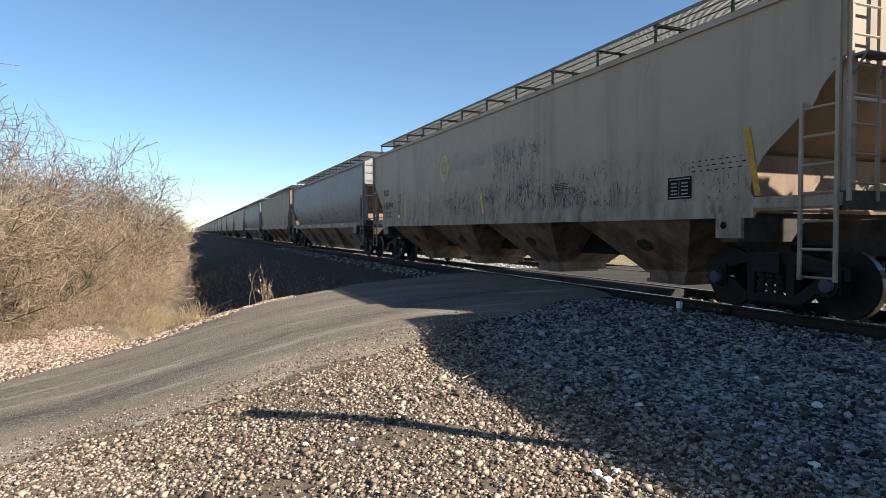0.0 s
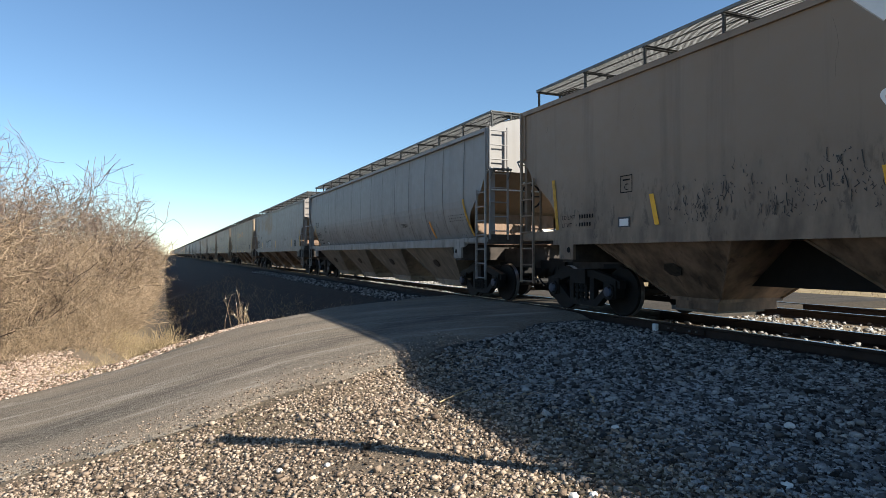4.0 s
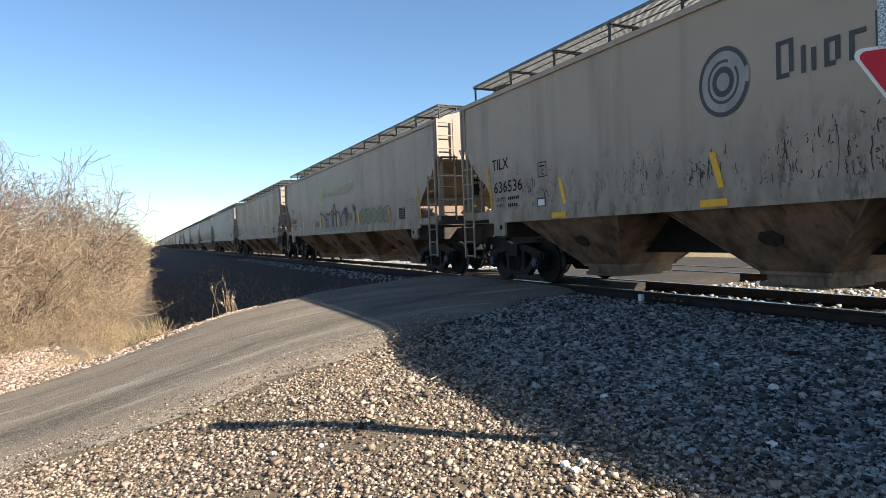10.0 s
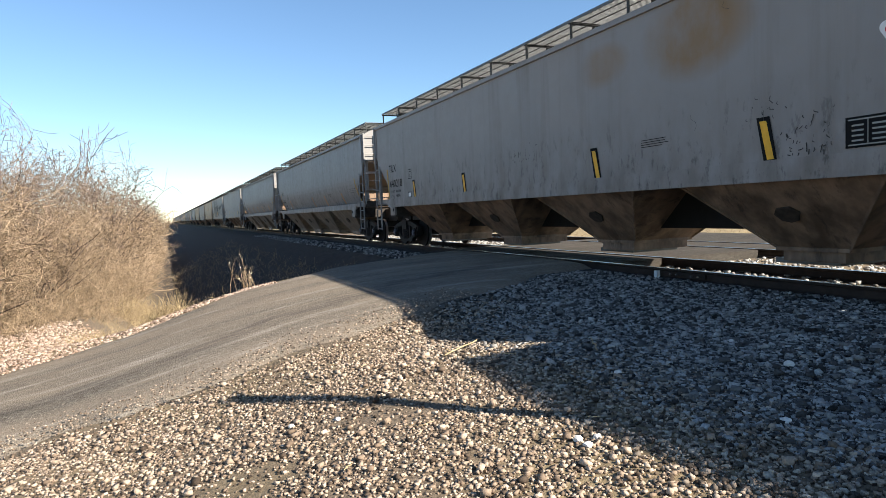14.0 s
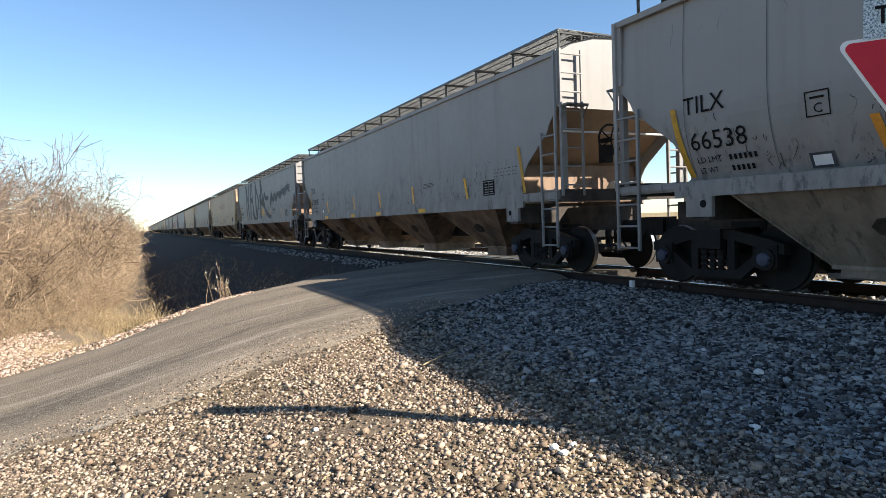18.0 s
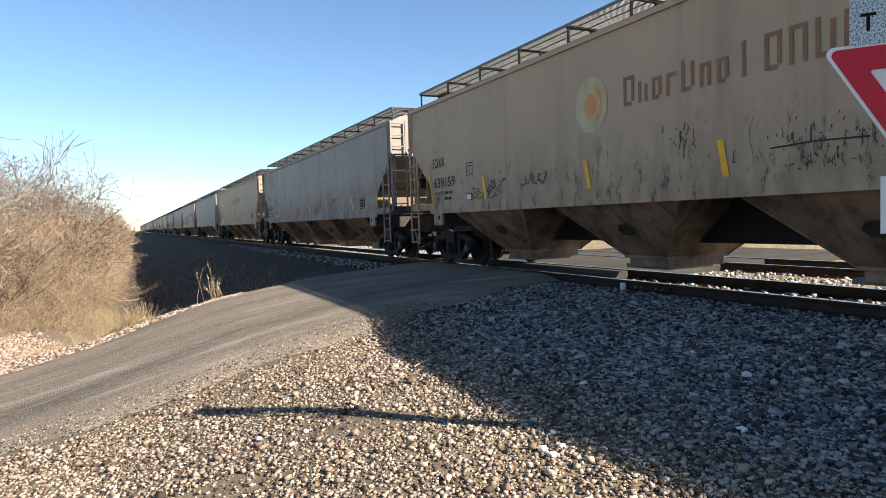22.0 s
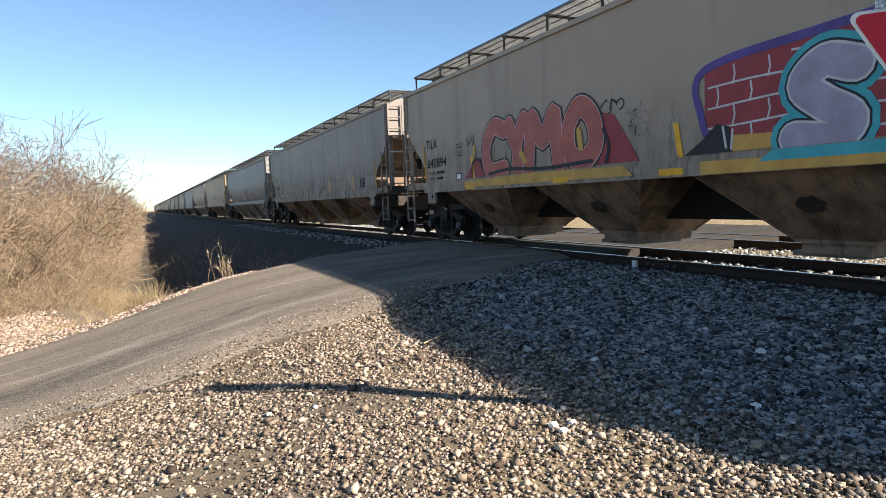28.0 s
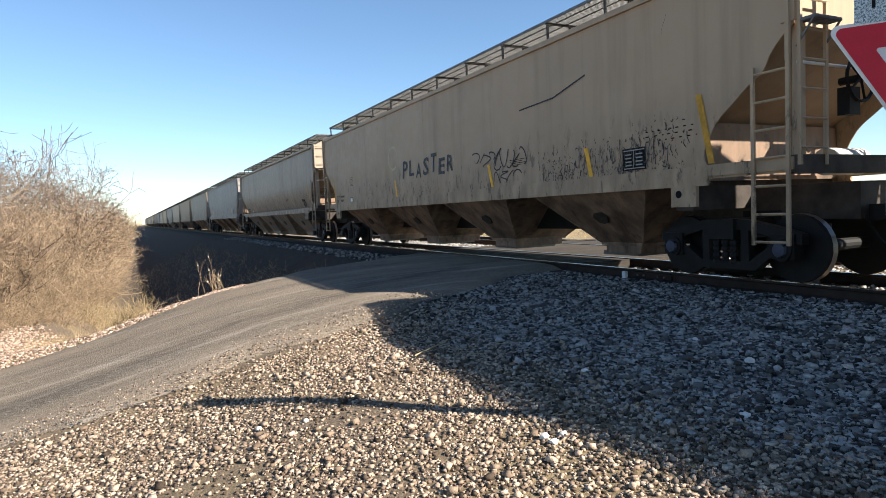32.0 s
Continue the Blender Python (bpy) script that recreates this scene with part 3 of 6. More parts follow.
def side_outline(w):
    """The side sheet's outline in (y, z), its ends cut away above the end platforms."""
    end = [(HL + a, b) for a, b in CUT]
    up = [(HL, ZE)] + end + [(HL, 1.56), (HL, ZS + 0.06), (HL - 1.2, ZS + 0.06), (HL - 1.2, ZS)]
    return [(-y, z) for y, z in reversed(up)] + up


def ladder(name, parent, x, y0, y1, z0, z1, step=0.34, out=(0, 0, 0), r=0.017, label=""):
    bm = bmesh.new()
    for y in (y0, y1):
        box(bm, x - 0.018, x + 0.018, y - 0.022, y + 0.022, z0, z1)
    z = z0 + 0.04
    while z < z1 - 0.05:
        bar(bm, (x, y0, z), (x, y1, z), r, 5)
        z += step
    return part(name, bm, M_PAINTS[0], parent, label)


def hopper_car(wide):
    car = empty("hopper_car")
    wi = W - (0.31 if wide else 0.0)                 # half width low down inside the side sheets
    # sides, built as thin plates with real thickness
    for s in (-1, 1):
        bm = bmesh.new()
        plate(bm, [(s * W, y, z) for y, z in side_outline(W)][::s], (-s * 0.02, 0, 0))
        if wide:                                     # rounded side, in level strips
            bmesh.ops.recalc_face_normals(bm, faces=bm.faces)
            bm.normal_update()
            bmesh.ops.triangulate(bm, faces=bm.faces)
            for zc in np.arange(1.57, 4.1, 0.16):
                bmesh.ops.bisect_plane(bm, geom=bm.verts[:] + bm.edges[:] + bm.faces[:], plane_co=(0, 0, zc), plane_no=(0, 0, 1))
            for q in bm.verts:
                q.co.x -= s * inset(q.co.z)
        bmesh.ops.recalc_face_normals(bm, faces=bm.faces)
        part("side_sheet", bm, M_PAINTS[0], car)
        bm = bmesh.new()                             # side sill and eave angle
        box(bm, s * W, s * (W + 0.035), -HL + 1.2, HL - 1.2, ZS - 0.03, ZS + 0.17)
        box(bm, s * (W - (0.32 if wide else 0.01)), s * (W + 0.03), -HL, HL, 1.45, 1.545 if wide else 1.60)
        bmesh.ops.recalc_face_normals(bm, faces=bm.faces)
        part("side_sill", bm, M_PAINTS[0], car)
        bm = bmesh.new()
        box(bm, s * (W - 0.02), s * (W + 0.045), -HL - 0.02, HL + 0.02, ZE - 0.06, ZE + 0.03)
        bmesh.ops.recalc_face_normals(bm, faces=bm.faces)
        part("eave_angle", bm, M_PAINTS[0], car)
    # roof
    bm = bmesh.new()
    prof = [(-W, ZE), (-1.2, ZE + 0.20), (-0.7, ZE + 0.33), (0, ZE + 0.38), (0.7, ZE + 0.33), (1.2, ZE + 0.20), (W, ZE)]
    rings = [[bm.verts.new((x, y, z)) for x, z in prof] for y in (-HL, HL)]
    for i in range(len(prof) - 1):
        bm.faces.new((rings[0][i], rings[0][i + 1], rings[1][i + 1], rings[1][i]))
    part("roof", bm, M_PAINTS[0], car)
    bm = bmesh.new()                                 # long trough hatch
    for i in range(4):
        y0 = -HL + 1.2 + i * (2 * HL - 2.4) / 4
        box(bm, -0.42, 0.42, y0 + 0.08, y0 + (2 * HL - 2.4) / 4 - 0.08, ZE + 0.3, ZE + 0.50)
    part("trough_hatch", bm, M_GREYPART, car, "grey hatch covers along the roof")
    # ends: upright sheet above, slope sheet below
    for s in (-1, 1):
        bm = bmesh.new()
        pts = [(x, s * (HL - 0.03), z) for x, z in [(-W + 0.02, 3.13)] + prof + [(W - 0.02, 3.13)]]
        plate(bm, pts, (0, -s * 0.02, 0))
        bmesh.ops.recalc_face_normals(bm, faces=bm.faces)
        part("end_sheet", bm, M_PAINTS[0], car)
        bm = bmesh.new()
        plate(bm, [(-W + 0.03, s * (HL - 0.05), 3.15), (W - 0.03, s * (HL - 0.05), 3.15), (wi - 0.03, s * (HL - 2.84), 1.33), (-wi + 0.03, s * (HL - 2.84), 1.33)], (0, -s * 0.015, -0.02))
        bmesh.ops.recalc_face_normals(bm, faces=bm.faces)
        part("slope_sheet", bm, M_SLOPE, car, "sloping end sheet")
        bm = bmesh.new()                             # web over the bolster, added to block stray sun under the slope sheet
        box(bm, -wi + 0.06, wi - 0.06, s * (HL - 1.40) - 0.012, s * (HL - 1.40) + 0.012, 1.40, 2.20)
        part("bolster_web", bm, M_HOPPER, car, "upright web added under the slope sheet to block sun")
        bm = bmesh.new()                             # end platform and bolster frame
        box(bm, -W, W, s * HL - 0.06, s * HL + 0.06, 1.40, 1.62)
        box(bm, -W, W, s * (HL - 1.62) - 0.15, s * (HL - 1.62) + 0.15, 1.0, 1.42)
        box(bm, -0.28, 0.28, min(s * HL, s * (HL - 3.3)), max(s * HL, s * (HL - 3.3)), 0.82, 1.30)
        part("end_frame", bm, M_UNDER, car)
        for sx in (-1, 1):
            bm = bmesh.new()                         # jacking bracket at the body bolster
            box(bm, sx * W - 0.03, sx * W + 0.03, s * (HL - 1.62) - 0.22, s * (HL - 1.62) + 0.22, 1.05, 1.44)
            pad_ob = part("jack_pad", bm, M_PAINTS[0], car)
            bm = bmesh.new()
            bar(bm, (sx * W, s * (HL - 1.70), 1.23), (sx * (W + 0.034), s * (HL - 1.70), 1.23), 0.055, 10)
            part("jack_hole", bm, M_BLACK, pad_ob, "dark round hole")
            bm = bmesh.new()                         # end post
            box(bm, sx * (W - 0.12) - 0.05, sx * (W - 0.12) + 0.05, s * (HL - 0.02) - 0.05, s * (HL - 0.02) + 0.05, 1.45, 3.2)
            part("corner_post", bm, M_PAINTS[0], car)
            ladder("side_ladder", car, sx * (W + 0.05), s * HL - s * 0.50, s * HL - s * 0.04, 0.55, 2.72)
            bm = bmesh.new()
            box(bm, sx * (W + 0.05) - 0.022, sx * (W + 0.05) + 0.022, s * HL - s * 0.04 - 0.024, s * HL - s * 0.04 + 0.024, 2.72, ZE)
            part("ladder_stile", bm, M_PAINTS[0], car)
            bm = bmesh.new()
            x0, x1 = sx * (W - 0.02), sx * (W - 0.50)
            for x in (x0, x1):
                box(bm, x - 0.022, x + 0.022, s * (HL + 0.06) - 0.02, s * (HL + 0.06) + 0.02, 1.5, ZE + 0.05)
            for i in range(8):
                bar(bm, (x0, s * (HL + 0.07), 1.7 + i * 0.34), (x1, s * (HL + 0.07), 1.7 + i * 0.34), 0.016, 5)
            part("end_ladder", bm, M_PAINTS[0], car)
            bm = bmesh.new()                         # broad corner panel under the eave
            box(bm, sx * (W - 0.015), sx * (W + 0.028), min(s * (HL - 0.15), s * (HL + 0.03)), max(s * (HL - 0.15), s * (HL + 0.03)), 3.16, ZE - 0.06)
            part("corner_panel", bm, M_PAINTS[0], car)
            bm = bmesh.new()                         # grated step on the end sheet
            for q in range(9):
                yq = s * (HL + 0.05 + 0.024 * q)
                box(bm, min(x0, x1), max(x0, x1), yq - 0.005, yq + 0.005, 3.14, 3.17)
            for q in range(5):
                xq = x0 + (x1 - x0) * q / 4
                box(bm, xq - 0.008, xq + 0.008, min(s * (HL + 0.03), s * (HL + 0.25)), max(s * (HL + 0.03), s * (HL + 0.25)), 3.135, 3.165)
                if q in (0, 4):
                    bar(bm, (xq, s * (HL + 0.23), 3.14), (xq, s * (HL + 0.02), 2.86), 0.014, 5)
            part("end_step", bm, M_GALV, car, "grated steel step")
        bm = bmesh.new()                             # hand rail across the end
        bar(bm, (-W, s * (HL + 0.05), 2.68), (W, s * (HL + 0.05), 2.68), 0.02, 6)
        part("hand_rail", bm, M_WHITE, car, "white cross rail")
        bm = bmesh.new()                             # coupler and draft gear
        ye = s * (HL + GAP / 2)
        box(bm, -0.10, 0.10, min(s * HL, ye - s * 0.12), max(s * HL, ye - s * 0.12), 0.80, 1.0)
        box(bm, -0.17, 0.17, min(ye, ye - s * 0.32), max(ye, ye - s * 0.32), 0.72, 1.05)
        part("coupler", bm, M_STEEL, car)
        bm = bmesh.new()
        rings = []
        for i in range(11):
            c = Vector((-0.35 + 0.02 * i, s * (HL + 0.1 + 0.62 * i / 10), 0.85 - 0.42 * math.sin(math.pi * i / 10)))
            rings.append([bm.verts.new(c + Vector((0.024 * math.cos(q * math.pi / 3), 0, 0.024 * math.sin(q * math.pi / 3)))) for q in range(6)])
        for r0, r1 in zip(rings, rings[1:]):
            for q in range(6):
                bm.faces.new((r0[q], r0[(q + 1) % 6], r1[(q + 1) % 6], r1[q]))
        part("air_hose", bm, M_BLACK, car)
    # brake wheel at one end
    bm = bmesh.new()
    c = Vector((-0.45, -(HL + 0.10), 2.55))
    for i in range(20):
        a, b = 2 * math.pi * i / 20, 2 * math.pi * (i + 1) / 20
        bar(bm, c + Vector((math.cos(a), 0, math.sin(a))) * 0.28, c + Vector((math.cos(b), 0, math.sin(b))) * 0.28, 0.022, 5)
    for i in range(5):
        a = 2 * math.pi * i / 5
        bar(bm, c, c + Vector((math.cos(a), 0, math.sin(a))) * 0.28, 0.015, 5)
    bar(bm, c, c + Vector((0, 0.25, 0)), 0.05, 8)
    part("brake_wheel", bm, M_STEEL, car, "dark spoked brake wheel")
    bm = bmesh.new()
    box(bm, -0.56, -0.34, -(HL + 0.03), -(HL - 0.12), 2.12, 2.46)
    part("brake_gear_box", bm, M_STEEL, car)
    bm = bmesh.new()
    bar(bm, (0.45, -(HL - 0.9), 1.62), (1.25, -(HL - 0.9), 1.62), 0.2, 14)
    part("air_tank", bm, M_TANK, car, "cream air tank")
    # roof running boards of open grating
    EL, z = HL - 0.22, ZE + 0.50
    for s in (-1, 1):
        bm = bmesh.new()
        for x in (0.56, 0.83, 1.10, 1.36):
            box(bm, s * x - (0.012 if x in (0.56, 1.36) else 0.005), s * x + (0.012 if x in (0.56, 1.36) else 0.005), -EL, EL, z - (0.05 if x > 1.3 else 0.025), z)
        n = int(2 * EL / 0.040)
        for i in range(n + 1):
            y = -EL + i * 2 * EL / n
            box(bm, min(s * 0.56, s * 1.36), max(s * 0.56, s * 1.36), y - 0.0125, y + 0.0125, z - 0.012, z - 0.003)
        part("running_board", bm, M_GALV, car, "open steel grating")
        for i in range(13):
            y = -EL + 0.04 + i * (2 * EL - 0.08) / 12
            bm = bmesh.new()
            box(bm, min(s * 0.56, s * 1.37), max(s * 0.56, s * 1.37), y - 0.022, y + 0.022, z - 0.075, z - 0.03)
            box(bm, min(s * 1.31, s * 1.345), max(s * 1.31, s * 1.345), y - 0.018, y + 0.018, ZE + 0.10, z - 0.05)
            box(bm, min(s * 0.78, s * 0.82), max(s * 0.78, s * 0.82), y - 0.018, y + 0.018, ZE + 0.28, z - 0.05)
            part("board_bracket", bm, M_GRATE, car)
    for s in (-1, 1):                                # boards across the ends
        bm = bmesh.new()
        for i in range(5):
            y = s * (EL - 0.52 + 0.13 * i)
            box(bm, -0.77, 0.77, y - 0.012, y + 0.012, z - 0.03, z)
        for i in range(18):
            x = -0.76 + 1.52 * i / 17
            box(bm, x - 0.008, x + 0.008, min(s * (EL - 0.52), s * EL), max(s * (EL - 0.52), s * EL), z - 0.027, z - 0.004)
        part("end_board", bm, M_GRATE, car)
    # discharge bays: a trapezoid face under the sill, slope sheets between the bays
    bl, ht, hb, hopmat = (3.95, 1.76, 0.86, M_HOPPER_GREY) if wide else (3.95, 1.45, 0.50, M_HOPPER)
    bays, zb, xb = 4, 0.38 if wide else 0.42, 0.80 if wide else 0.66
    for i in range(bays):
        yc = (i - (bays - 1) / 2) * bl
        bm = bmesh.new()
        t = [bm.verts.new((x, yc + y, ZS)) for x, y in ((-W + 0.04, -ht), (W - 0.04, -ht), (W - 0.04, ht), (-W + 0.04, ht))]
        k = [bm.verts.new((x, yc + y, zb)) for x, y in ((-xb, -hb), (xb, -hb), (xb, hb), (-xb, hb))]
        for q in range(4):
            w = (q + 1) % 4
            bm.faces.new((t[q], t[w], k[w], k[q]))
        bm.faces.new(k[::-1])
        bmesh.ops.recalc_face_normals(bm, faces=bm.faces)
        hop = part("hopper", bm, hopmat, car)
        bm = bmesh.new()                             # outlet frame
        box(bm, -xb, xb, yc - hb + 0.06, yc + hb - 0.06, 0.25, zb)
        box(bm, -xb - 0.05, xb + 0.05, yc - hb - 0.02, yc + hb + 0.02, zb - 0.03, zb + 0.02)
        part("outlet_frame", bm, hopmat, hop)
        bm = bmesh.new()                             # sliding gate with its shaft
        box(bm, -0.55, 0.55, yc - hb * 0.6, yc + hb * 1.3, 0.20, 0.27)
        part("outlet_gate", bm, M_GREYPART, hop)
        for s in (-1, 1):                            # corner flange and lumped stain plate on the face
            fx, fz = W - 0.04 - xb, ZS - zb
            def on(v, y):
                return (s * (xb + fx * v + 0.012), yc + y, zb + fz * v)
            bm = bmesh.new()
            plate(bm, [on(0.44, -0.10), on(0.41, 0.02), on(0.44, 0.14), on(0.53, 0.20), on(0.61, 0.12), on(0.63, -0.08), on(0.55, -0.18)], (s * 0.02, 0, -0.015))
            bmesh.ops.recalc_face_normals(bm, faces=bm.faces)
            part("inspection_plate", bm, M_OILY, hop, "dark oily plate")
            for e in (-1, 1):
                bm = bmesh.new()
                a0, a1 = Vector(on(0.0, e * hb)), Vector(on(0.98, e * ht))
                bar(bm, a0, a1, 0.022, 4)
                part("corner_flange", bm, hopmat, hop)
        for e in (-1, 1):                            # slope sheet rising from the bay to the ridge inside
            ridge = min(bl / 2, 2.2)
            bm = bmesh.new()
            plate(bm, [(-wi + 0.05, yc + e * ht, ZS), (wi - 0.05, yc + e * ht, ZS), (wi - 0.05, yc + e * (ridge + 0.02), 1.80), (-wi + 0.05, yc + e * (ridge + 0.02), 1.80)], (0, 0, 0.02))
            bmesh.ops.recalc_face_normals(bm, faces=bm.faces)
            part("bay_slope", bm, hopmat, hop)
    bm = bmesh.new()
    box(bm, -0.28, 0.28, -HL + 3.2, HL - 3.2, 0.66, 1.34)
    part("centre_sill", bm, M_STEEL, car)
    # trucks
    for s in (-1, 1):
        truck = empty("truck")
        truck.parent = car
        truck.matrix_basis = pose(0, s * (HL - 1.38), 0)
        for sx in (-1, 1):
            bm = bmesh.new()
            x = sx * 1.02
            chord = [(1.14, 0.66), (0.9, 0.73), (0.36, 0.85), (-0.36, 0.85), (-0.9, 0.73), (-1.14, 0.66), (-1.14, 0.52), (-0.88, 0.57), (-0.36, 0.71), (0.36, 0.71), (0.88, 0.57), (1.14, 0.52)]
            under = [(0.98, 0.58), (0.80, 0.58), (0.38, 0.27), (-0.38, 0.27), (-0.80, 0.58), (-0.98, 0.58), (-0.48, 0.16), (0.48, 0.16)]
            for o in (chord, under):
                plate(bm, [(x - 0.07, y, z) for y, z in o], (0.14, 0, 0))
            for y in (-0.32, 0.32):
                box(bm, x - 0.06, x + 0.06, y - 0.06, y + 0.06, 0.22, 0.76)
            for y in (-0.889, 0.889):
                box(bm, x - 0.10, x + 0.10, y - 0.17, y - 0.11, 0.34, 0.62)
                box(bm, x - 0.10, x + 0.10, y + 0.11, y + 0.17, 0.34, 0.62)
                box(bm, x - 0.10, x + 0.10, y - 0.17, y + 0.17, 0.58, 0.66)
            bmesh.ops.recalc_face_normals(bm, faces=bm.faces)
            part("side_frame", bm, M_STEEL, truck)
            for y in (-0.889, 0.889):
                bm = bmesh.new()
                lathe_x(bm, [(sx * 1.195, 0.02), (sx * 1.19, 0.085), (sx * 1.17, 0.098), (sx * 1.10, 0.10)], 14)
                bmesh.ops.recalc_face_normals(bm, faces=bm.faces)
                part("bearing_cap", bm, M_BEARING, truck, "blue-grey bearing cap", pose(0, y, 0.457))
            for y in (-0.14, 0.0, 0.14):
                bm = bmesh.new()
                prof = []
                for i in range(4):
                    prof += [(0.24 + i * 0.09, 0.060), (0.24 + i * 0.09 + 0.05, 0.060), (0.24 + i * 0.09 + 0.06, 0.042), (0.24 + i * 0.09 + 0.08, 0.042)]
                rings = [[bm.verts.new((x + sx * 0.04 + r * math.cos(q * math.pi / 3), y + r * math.sin(q * math.pi / 3), z)) for q in range(6)] for z, r in prof]
                for r0, r1 in zip(rings, rings[1:]):
                    for q in range(6):
                        bm.faces.new((r0[q], r0[(q + 1) % 6], r1[(q + 1) % 6], r1[q]))
                part("spring", bm, M_STEEL, truck)
        bm = bmesh.new()
        box(bm, -1.15, 1.15, -0.20, 0.20, 0.58, 0.86)
        box(bm, -0.3, 0.3, -0.3, 0.3, 0.8, 0.95)
        part("bolster", bm, M_STEEL, truck)
        for y in (-0.889, 0.889):
            bm = bmesh.new()
            for sx in (-1, 1):
                x = sx * 0.755
                lathe_x(bm, [(x - 0.07, 0.40), (x - 0.07, 0.44), (x - 0.02, 0.452), (x + 0.06, 0.462), (x + 0.06, 0.40)] if sx < 0 else [(x - 0.06, 0.40), (x - 0.06, 0.462), (x + 0.02, 0.452), (x + 0.07, 0.44), (x + 0.07, 0.40)])
            bar(bm, (-1.1, 0, 0), (1.1, 0, 0), 0.085, 12)
            for sx in (-1, 1):
                lathe_x(bm, [(sx * 1.10 - 0.05, 0.15), (sx * 1.10 + 0.06, 0.15), (sx * 1.10 + 0.07, 0.09)], 14)
                for q in range(3):
                    a = 2 * math.pi * q / 3
                    bar(bm, (sx * 1.15, 0.08 * math.cos(a), 0.08 * math.sin(a)), (sx * 1.19, 0.08 * math.cos(a), 0.08 * math.sin(a)), 0.025, 6)
            # web of each wheel with a few holes' worth of dishing
            for sx in (-1, 1):
                lathe_x(bm, [(sx * 0.735, 0.40), (sx * 0.70, 0.25), (sx * 0.735, 0.12)], 28)
            bmesh.ops.recalc_face_normals(bm, faces=bm.faces)
            ws = part("wheelset", bm, M_STEEL, truck)
            ws.data.materials.append(M_TREAD)
            for p in ws.data.polygons:
                r = math.hypot(p.center.y, p.center.z)
                if r > 0.43 and abs(p.normal.x) > 0.75 or r > 0.452:
                    p.material_index = 1
            ws.matrix_basis = pose(0, y, 0.457)
    return car


M_PAINTS = [
    car_paint("beige_car_paint", (0.48, 0.45, 0.385), seed=1, amount=0.6),
    car_paint("blue_grey_car_paint", (0.365, 0.40, 0.425), (0.12, 0.10, 0.08), 0.45, seed=2),
    car_paint("tan_car_paint", (0.54, 0.46, 0.335), (0.13, 0.09, 0.05), 0.5, seed=3, smear=0.2),
    car_paint("rust_stained_car_paint", (0.42, 0.40, 0.36), (0.12, 0.08, 0.05), 0.6, rust=0.85, seed=4, smear=0.3),
    car_paint("brown_dirty_car_paint", (0.33, 0.28, 0.22), (0.10, 0.07, 0.05), 0.7, seed=5),
    car_paint("sooty_grey_car_paint", (0.36, 0.35, 0.33), (0.06, 0.05, 0.045), 0.75, seed=6, smear=0.5),
    car_paint("rust_flecked_car_paint", (0.375, 0.395, 0.41), (0.12, 0.09, 0.06), 0.5, seed=9, patches=((14.6, 3.55, 1.1, 0.75, 0.9), (12.6, 3.5, 0.7, 0.4, 0.5))),
    car_paint("tan_stained_car_paint", (0.37, 0.385, 0.395), (0.12, 0.09, 0.06), 0.5, seed=10, patches=((1.6, 3.45, 1.3, 0.7, 0.6), (3.8, 3.4, 1.0, 0.6, 0.5), (5.5, 3.45, 1.1, 0.7, 0.8), (7.3, 3.4, 1.7, 1.0, 0.9))),
    car_paint("brown_patched_car_paint", (0.43, 0.41, 0.37), (0.12, 0.08, 0.05), 0.55, seed=4, smear=0.3, patches=((0.9, 3.4, 1.3, 0.9, 0.85), (4.9, 3.45, 1.6, 1.1, 0.9), (7.9, 3.4, 1.7, 1.0, 0.95), (10.1, 3.15, 1.0, 1.0, 0.7), (12.4, 3.1, 1.0, 1.1, 0.8), (15.0, 3.15, 1.3, 1.0, 0.8), (17.8, 3.3, 1.4, 1.0, 0.85))),
    car_paint("ochre_spotted_car_paint", (0.38, 0.38, 0.36), (0.06, 0.05, 0.045), 0.6, seed=6, patches=((0.8, 3.85, 0.9, 0.5, 0.9), (2.1, 3.6, 0.9, 0.6, 0.95))),
    car_paint("olive_tan_car_paint", (0.43, 0.39, 0.31), (0.085, 0.07, 0.05), 0.75, seed=7, smear=0.35),
]
CAR_A, CAR_B = hopper_car(False), hopper_car(True)
#       type, paint
FLEET = {0: (0, 0), 1: (0, 0), 2: (1, 1), 3: (0, 4), 4: (1, 1), 5: (0, 7), 6: (0, 10), 7: (0, 0), 8: (0, 0), 9: (0, 8), 10: (0, 6), 11: (1, 1), 12: (1, 1), 13: (0, 1), 14: (0, 1),
         15: (0, 2), 16: (0, 9), 17: (0, 2), 18: (0, 1), 19: (0, 0), 20: (0, 5), 21: (1, 1), 22: (0, 2)}
COAT = ("beige", "blue-grey", "tan", "rust-stained grey", "dirty brown", "sooty grey", "rust-flecked grey", "tan-stained grey", "brown-patched beige", "ochre-spotted grey", "olive-tan")
Y_FIRST = 3.82
used = [False, False]
CARS, WIDE = {}, set()
